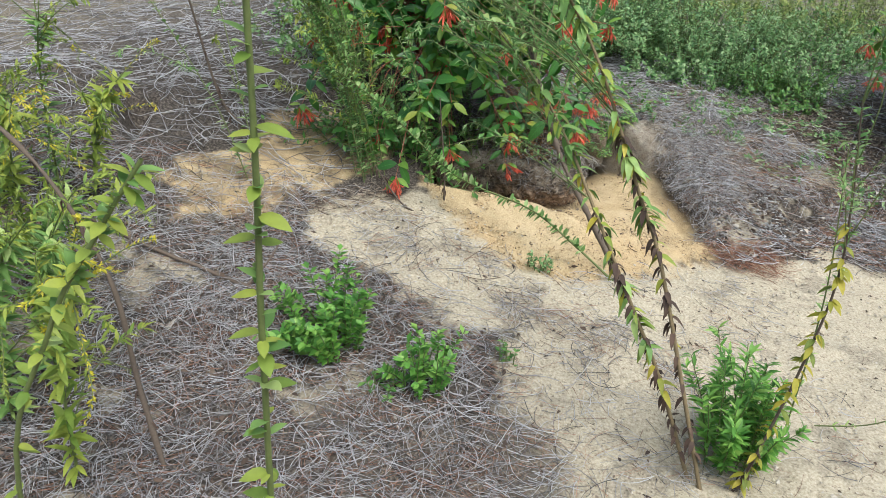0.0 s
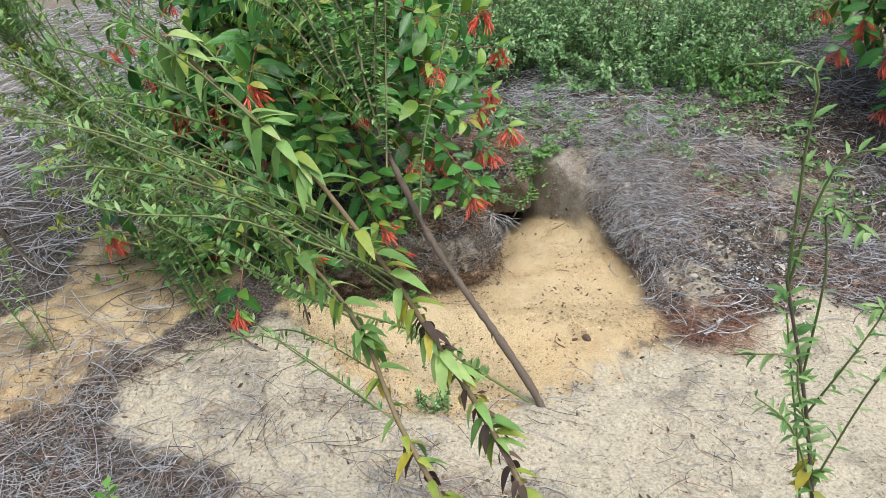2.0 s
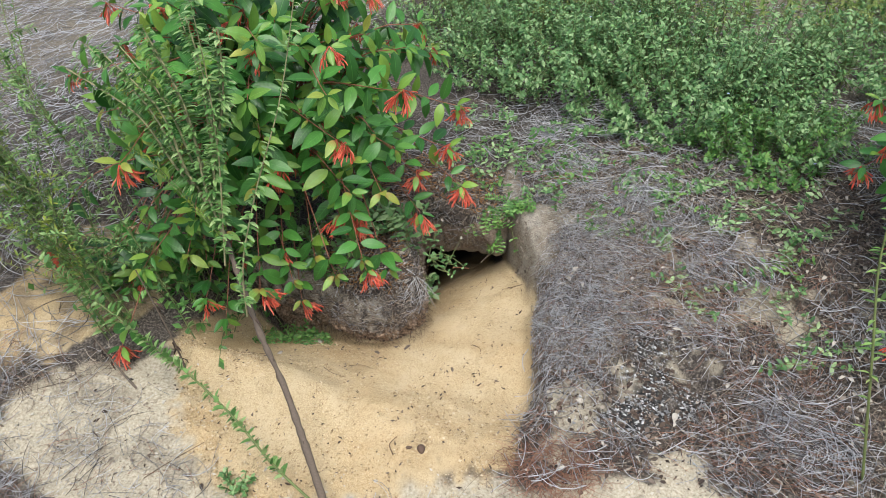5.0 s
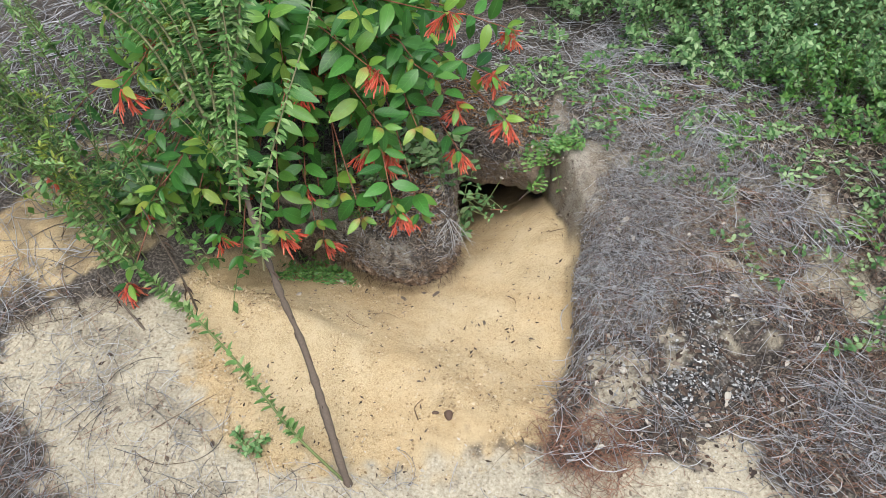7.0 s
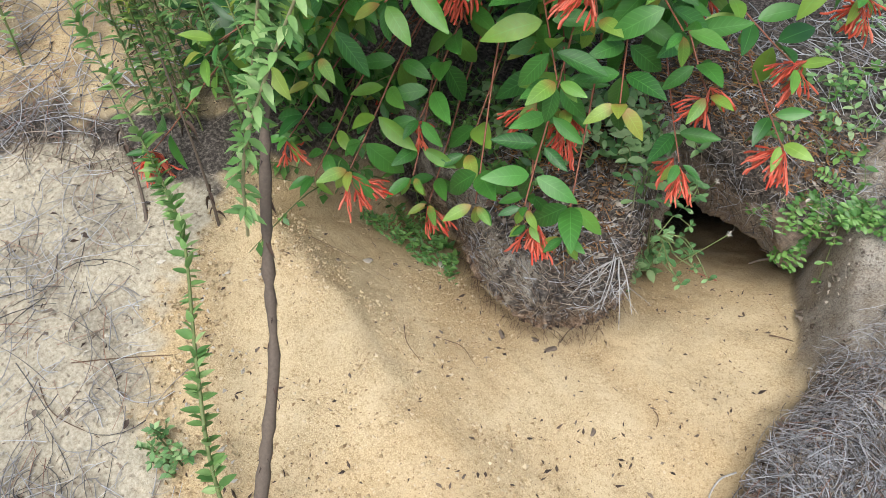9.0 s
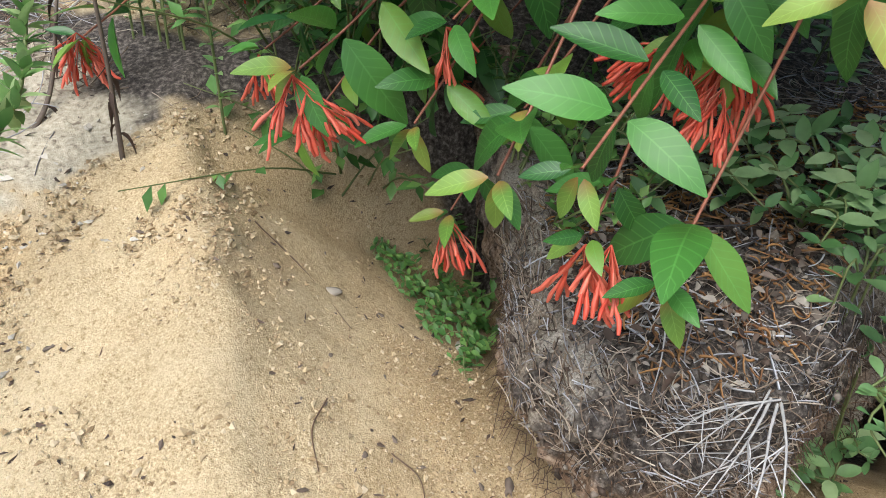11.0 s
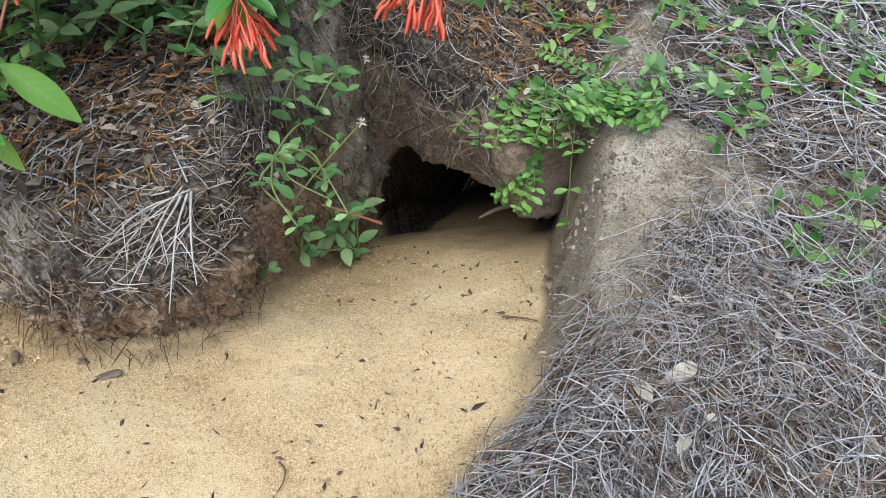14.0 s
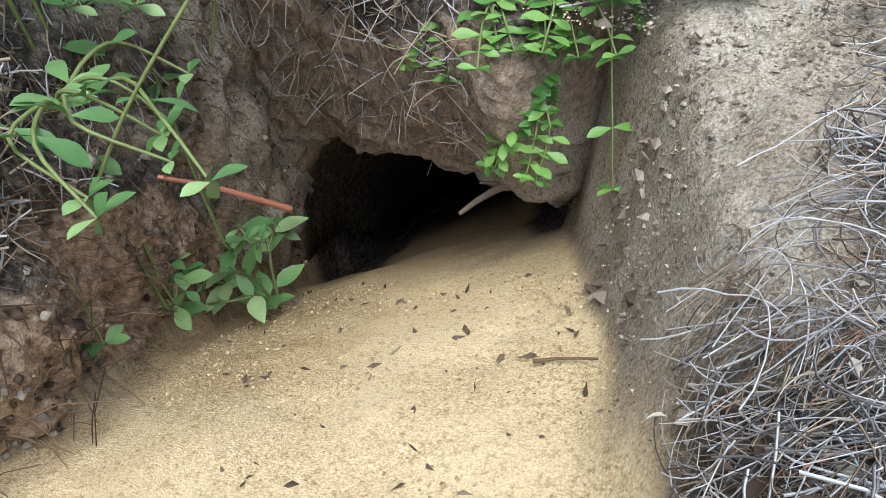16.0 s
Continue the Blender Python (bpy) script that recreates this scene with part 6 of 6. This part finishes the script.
def build_fallen_leaves():
    r = np.random.default_rng(63)
    shape = leaf_shape(5, 0.42, 0.5, 0.3)
    for x, y, size, mat, label in ((1.342, 3.239, 0.03, PALE_LEAF, "bleached fallen leaf on dry stems"), (1.284, 3.061, 0.034, PALE_LEAF, "bleached fallen leaf on dry stems"), (1.301, 3.121, 0.04, PALE_LEAF, "curled bleached leaf on dry stems"),
                                   (1.639, 2.62, 0.04, PALE_LEAF, "bleached fallen leaf beside the ash"), (2.29, 3.16, 0.06, NARROW_LEAF, "fallen grey green leaf on litter"), (-0.54, 1.57, 0.10, PALE_LEAF, "large pale fallen leaf on litter"),
                                   (1.40, 2.75, 0.035, CHIP, "brown fallen leaf on litter"), (1.47, 2.85, 0.03, DRY_LEAF, "brown fallen leaf on litter"), (1.56, 2.85, 0.035, CHIP, "brown fallen leaf on litter"), (1.62, 2.92, 0.03, PALE_LEAF, "bleached fallen leaf on dry stems"),
                                   (0.68, 2.9, 0.03, CHIP, "brown leaf scrap on the hump"), (0.62, 2.87, 0.026, CHIP, "brown leaf scrap on the hump"), (0.72, 2.87, 0.024, CHIP, "brown leaf scrap on the hump"), (0.58, 2.95, 0.028, CHIP, "brown leaf scrap on the hump")):
        v, f, e = shape
        me = mesh_from("fallen_leaf", v * size, f, mat, {"across": e})
        ob = tagged(new("fallen_leaf", me), label, "leaf", "fallen leaves")
        ob.matrix_world = Matrix.Translation((x, y, float(surface_z(np.array(x), np.array(y))) + (0.014 if x < 1 else 0.03))) @ pose(0, 0, 0, r.uniform(-20, 20), r.uniform(-25, 25), r.uniform(0, 360))


def build_leaf_litter():
    """Flat scraps of dead leaf lying in the litter."""
    for name, mat, count, area, size, seed, label in (("leaf_scraps", CHIP, 1500, (0.4, 0.95, 2.8, 3.55), (0.006, 0.018), 1, "dark brown leaf scraps on the hump"),
                                                      ("leaf_scraps", CRUMB, 1000, (0.4, 0.95, 2.8, 3.55), (0.006, 0.016), 2, "greyish brown leaf scraps on the hump"),
                                                      ("leaf_scraps", CHIP, 4200, (1.1, 2.4, 2.3, 3.9), (0.008, 0.024), 3, "brown leaf scraps between dry stems"),
                                                      ("leaf_scraps", PALE_LEAF, 700, (1.1, 2.3, 2.3, 3.8), (0.008, 0.022), 4, "bleached leaf scraps between dry stems"),
                                                      ("leaf_scraps", CHIP, 900, (-1.2, 0.7, 0.9, 2.3), (0.008, 0.022), 5, "brown leaf scraps on trodden ground")):
        q = np.random.default_rng(500 + seed)
        x, y = q.uniform(area[0], area[1], count), q.uniform(area[2], area[3], count)
        ok = litter_share(x, y) > q.random(count)
        x, y = x[ok], y[ok]
        n = len(x)
        a = q.uniform(0, 6.28, n)
        d = np.stack([np.cos(a), np.sin(a), q.normal(0, 0.25, n)], 1)
        h = Heap()
        at = np.stack([x, y, surface_z(x, y) + q.uniform(0.004, 0.028, n)], 1)
        rot = frames_along(d, np.array([0, 0, 1.0]) + q.normal(0, 0.3, (n, 3)))
        scatter(h, leaf_shape(3, 0.6, 0.5, 0.3), at, rot, q.uniform(size[0], size[1], n))
        tagged(new(name, h.mesh(name, mat)), label, "litter", kind="stuff")


def build_crumbs():
    """Fine crumbs, grains and bits that nobody could count."""
    def crumbs(name, label, mat, count, area, size, keep, seed, stretch=1.0):
        q = np.random.default_rng(seed)
        x, y = q.uniform(area[0], area[1], count), q.uniform(area[2], area[3], count)
        ok = keep(x, y) > q.random(count)
        x, y = x[ok], y[ok]
        n = len(x)
        v = np.array([(1, 0, 0), (-1, 0, 0), (0, 1, 0), (0, -1, 0), (0, 0, 0.8), (0, 0, -0.8)], float)
        f = np.array([(0, 2, 4), (2, 1, 4), (1, 3, 4), (3, 0, 4), (2, 0, 5), (1, 2, 5), (3, 1, 5), (0, 3, 5)])
        s = size[0] + (size[1] - size[0]) * q.random(n) ** 3.5
        a = q.uniform(0, 6.28, n)
        rot = np.zeros((n, 3, 3))
        rot[:, 0, 0] = rot[:, 1, 1] = np.cos(a)
        rot[:, 0, 1], rot[:, 1, 0], rot[:, 2, 2] = -np.sin(a), np.sin(a), 1
        dims = np.stack([s * q.uniform(1, stretch, n), s * q.uniform(0.6, 1, n), s * q.uniform(0.6, 1, n)], 1)
        h = Heap()
        at = np.stack([x, y, surface_z(x, y) + 0.35 * s], 1)
        for k in range(4):
            odd = v + q.normal(0, 0.28, v.shape)
            scatter(h, (odd, f, np.zeros(6)), at[k::4], rot[k::4], dims[k::4])
        tagged(new(name, h.mesh(name, mat, smoothed=False)), label, "debris", kind="stuff")

    inside = lambda x, y: zones(x, y)[0] * ((pit_edge(x, y) < -0.025) | (y < 2.6)) * (0.35 + 0.65 * (vnoise(x, y, 0.16, 7) > -0.1))
    crumbs("sand_grains", "coarse yellow grains of sand round the burrow", GRAIN, 60000, (0.3, 1.2, 2.35, 3.4), (0.0008, 0.0021), inside, 1)
    crumbs("sand_grains", "coarse yellow grains of dug sand", GRAIN, 24000, (-1.0, 1.3, 2.05, 2.9), (0.0012, 0.0036), inside, 2)
    crumbs("sand_clods", "small clods of damp yellow sand", GRAIN, 15000, (-0.2, 1.25, 2.05, 2.6), (0.0016, 0.0048), inside, 12, 1.3)
    crumbs("dark_bits", "dark bits of bark and seed on yellow sand", CHIP, 5600, (-0.8, 1.25, 2.1, 3.45), (0.0006, 0.0036), lambda x, y: zones(x, y)[0] * ((pit_edge(x, y) < -0.025) | (y < 2.6)), 3, 2.6)
    crumbs("dark_bits", "dark bits of bark on pale sand", CHIP, 1700, (-0.3, 2.6, 0.9, 2.45), (0.001, 0.005), lambda x, y: zones(x, y)[1], 4, 3.0)
    crumbs("pale_crumbs", "pale crumbs of trodden sand", PALE_LEAF, 5000, (-0.3, 2.6, 0.9, 2.45), (0.002, 0.006), lambda x, y: zones(x, y)[1], 5, 1.6)
    crumbs("charcoal", "black and white bits of ash and charcoal", CHIP, 2600, (1.3, 1.9, 2.4, 3.0), (0.003, 0.009), lambda x, y: zones(x, y)[2] + 0.15, 6, 1.8)
    crumbs("ash_flakes", "white flakes of ash on dark soil", ASH_FLAKE, 6500, (1.3, 1.9, 2.4, 3.0), (0.0016, 0.0065), lambda x, y: 0.7 * zones(x, y)[2] + 0.1, 7, 1.5)
    crumbs("soil_crumbs", "brown crumbs of soil on the hump", CRUMB, 5200, (0.35, 1.1, 2.75, 3.35), (0.002, 0.008), lambda x, y: 0.9 * (1 - zones(x, y)[0]), 8, 1.8)
    crumbs("soil_crumbs", "grey crumbs of soil beside the burrow mouth", CRUMB, 7000, (0.96, 1.25, 3.1, 3.5), (0.0008, 0.0028), lambda x, y: 0.8 * zones(x, y)[4] * (x > 0.97), 14, 1.5)
    crumbs("soil_crumbs", "grey and brown crumbs between dry stems", CRUMB, 5000, (1.1, 2.4, 2.3, 3.9), (0.002, 0.009), litter_share, 9, 2.2)


def build_face_crumbs():
    r = np.random.default_rng(65)
    p = np.array(BANK_POINTS)
    p = p[p[:, 0] > 0.3]
    p = p[r.integers(0, len(p), 2600)] + r.normal(0, 0.002, (2600, 3))
    s = 0.0012 + 0.0055 * r.random(2600) ** 3
    for half, mat, name in ((p[::2], CHIP, "dark_crumbs"), (p[1::2], CRUMB, "soil_crumbs")):
        h = Heap()
        q = r.normal(0, 1, (len(half), 3))
        rot = frames_along(q / np.linalg.norm(q, axis=1)[:, None], np.array([0.2, 0.3, 1.0]))
        n = len(half)
        oct_v = np.array([(1, 0, 0), (-1, 0, 0), (0, 1, 0), (0, -1, 0), (0, 0, 0.7), (0, 0, -0.7)], float)
        oct_f = np.array([(0, 2, 4), (2, 1, 4), (1, 3, 4), (3, 0, 4), (2, 0, 5), (1, 2, 5), (3, 1, 5), (0, 3, 5)])
        scatter(h, (oct_v, oct_f, np.zeros(6)), half, rot, s[:n, None] * r.uniform(0.6, 1.3, (n, 3)))
        tagged(new(name, h.mesh(name, mat)), "crumbs of soil and bark on the face of the hump", "debris", kind="stuff")


build_rootlets()
build_face_crumbs()
build_face_stems()
build_dead_sprig((0.767, 2.943), 0.14, 71, "silvery dead twig forked over the edge of the hump", 0.8, (0.1, -0.9), 8, 0.0017)
build_dead_sprig((0.64, 2.93), 0.12, 72, "silvery dead twig lying on the hump", 0.9, (0.5, -0.6), 5, 0.0015)
build_chips()
build_fallen_leaves()
build_leaf_litter()
build_crumbs()
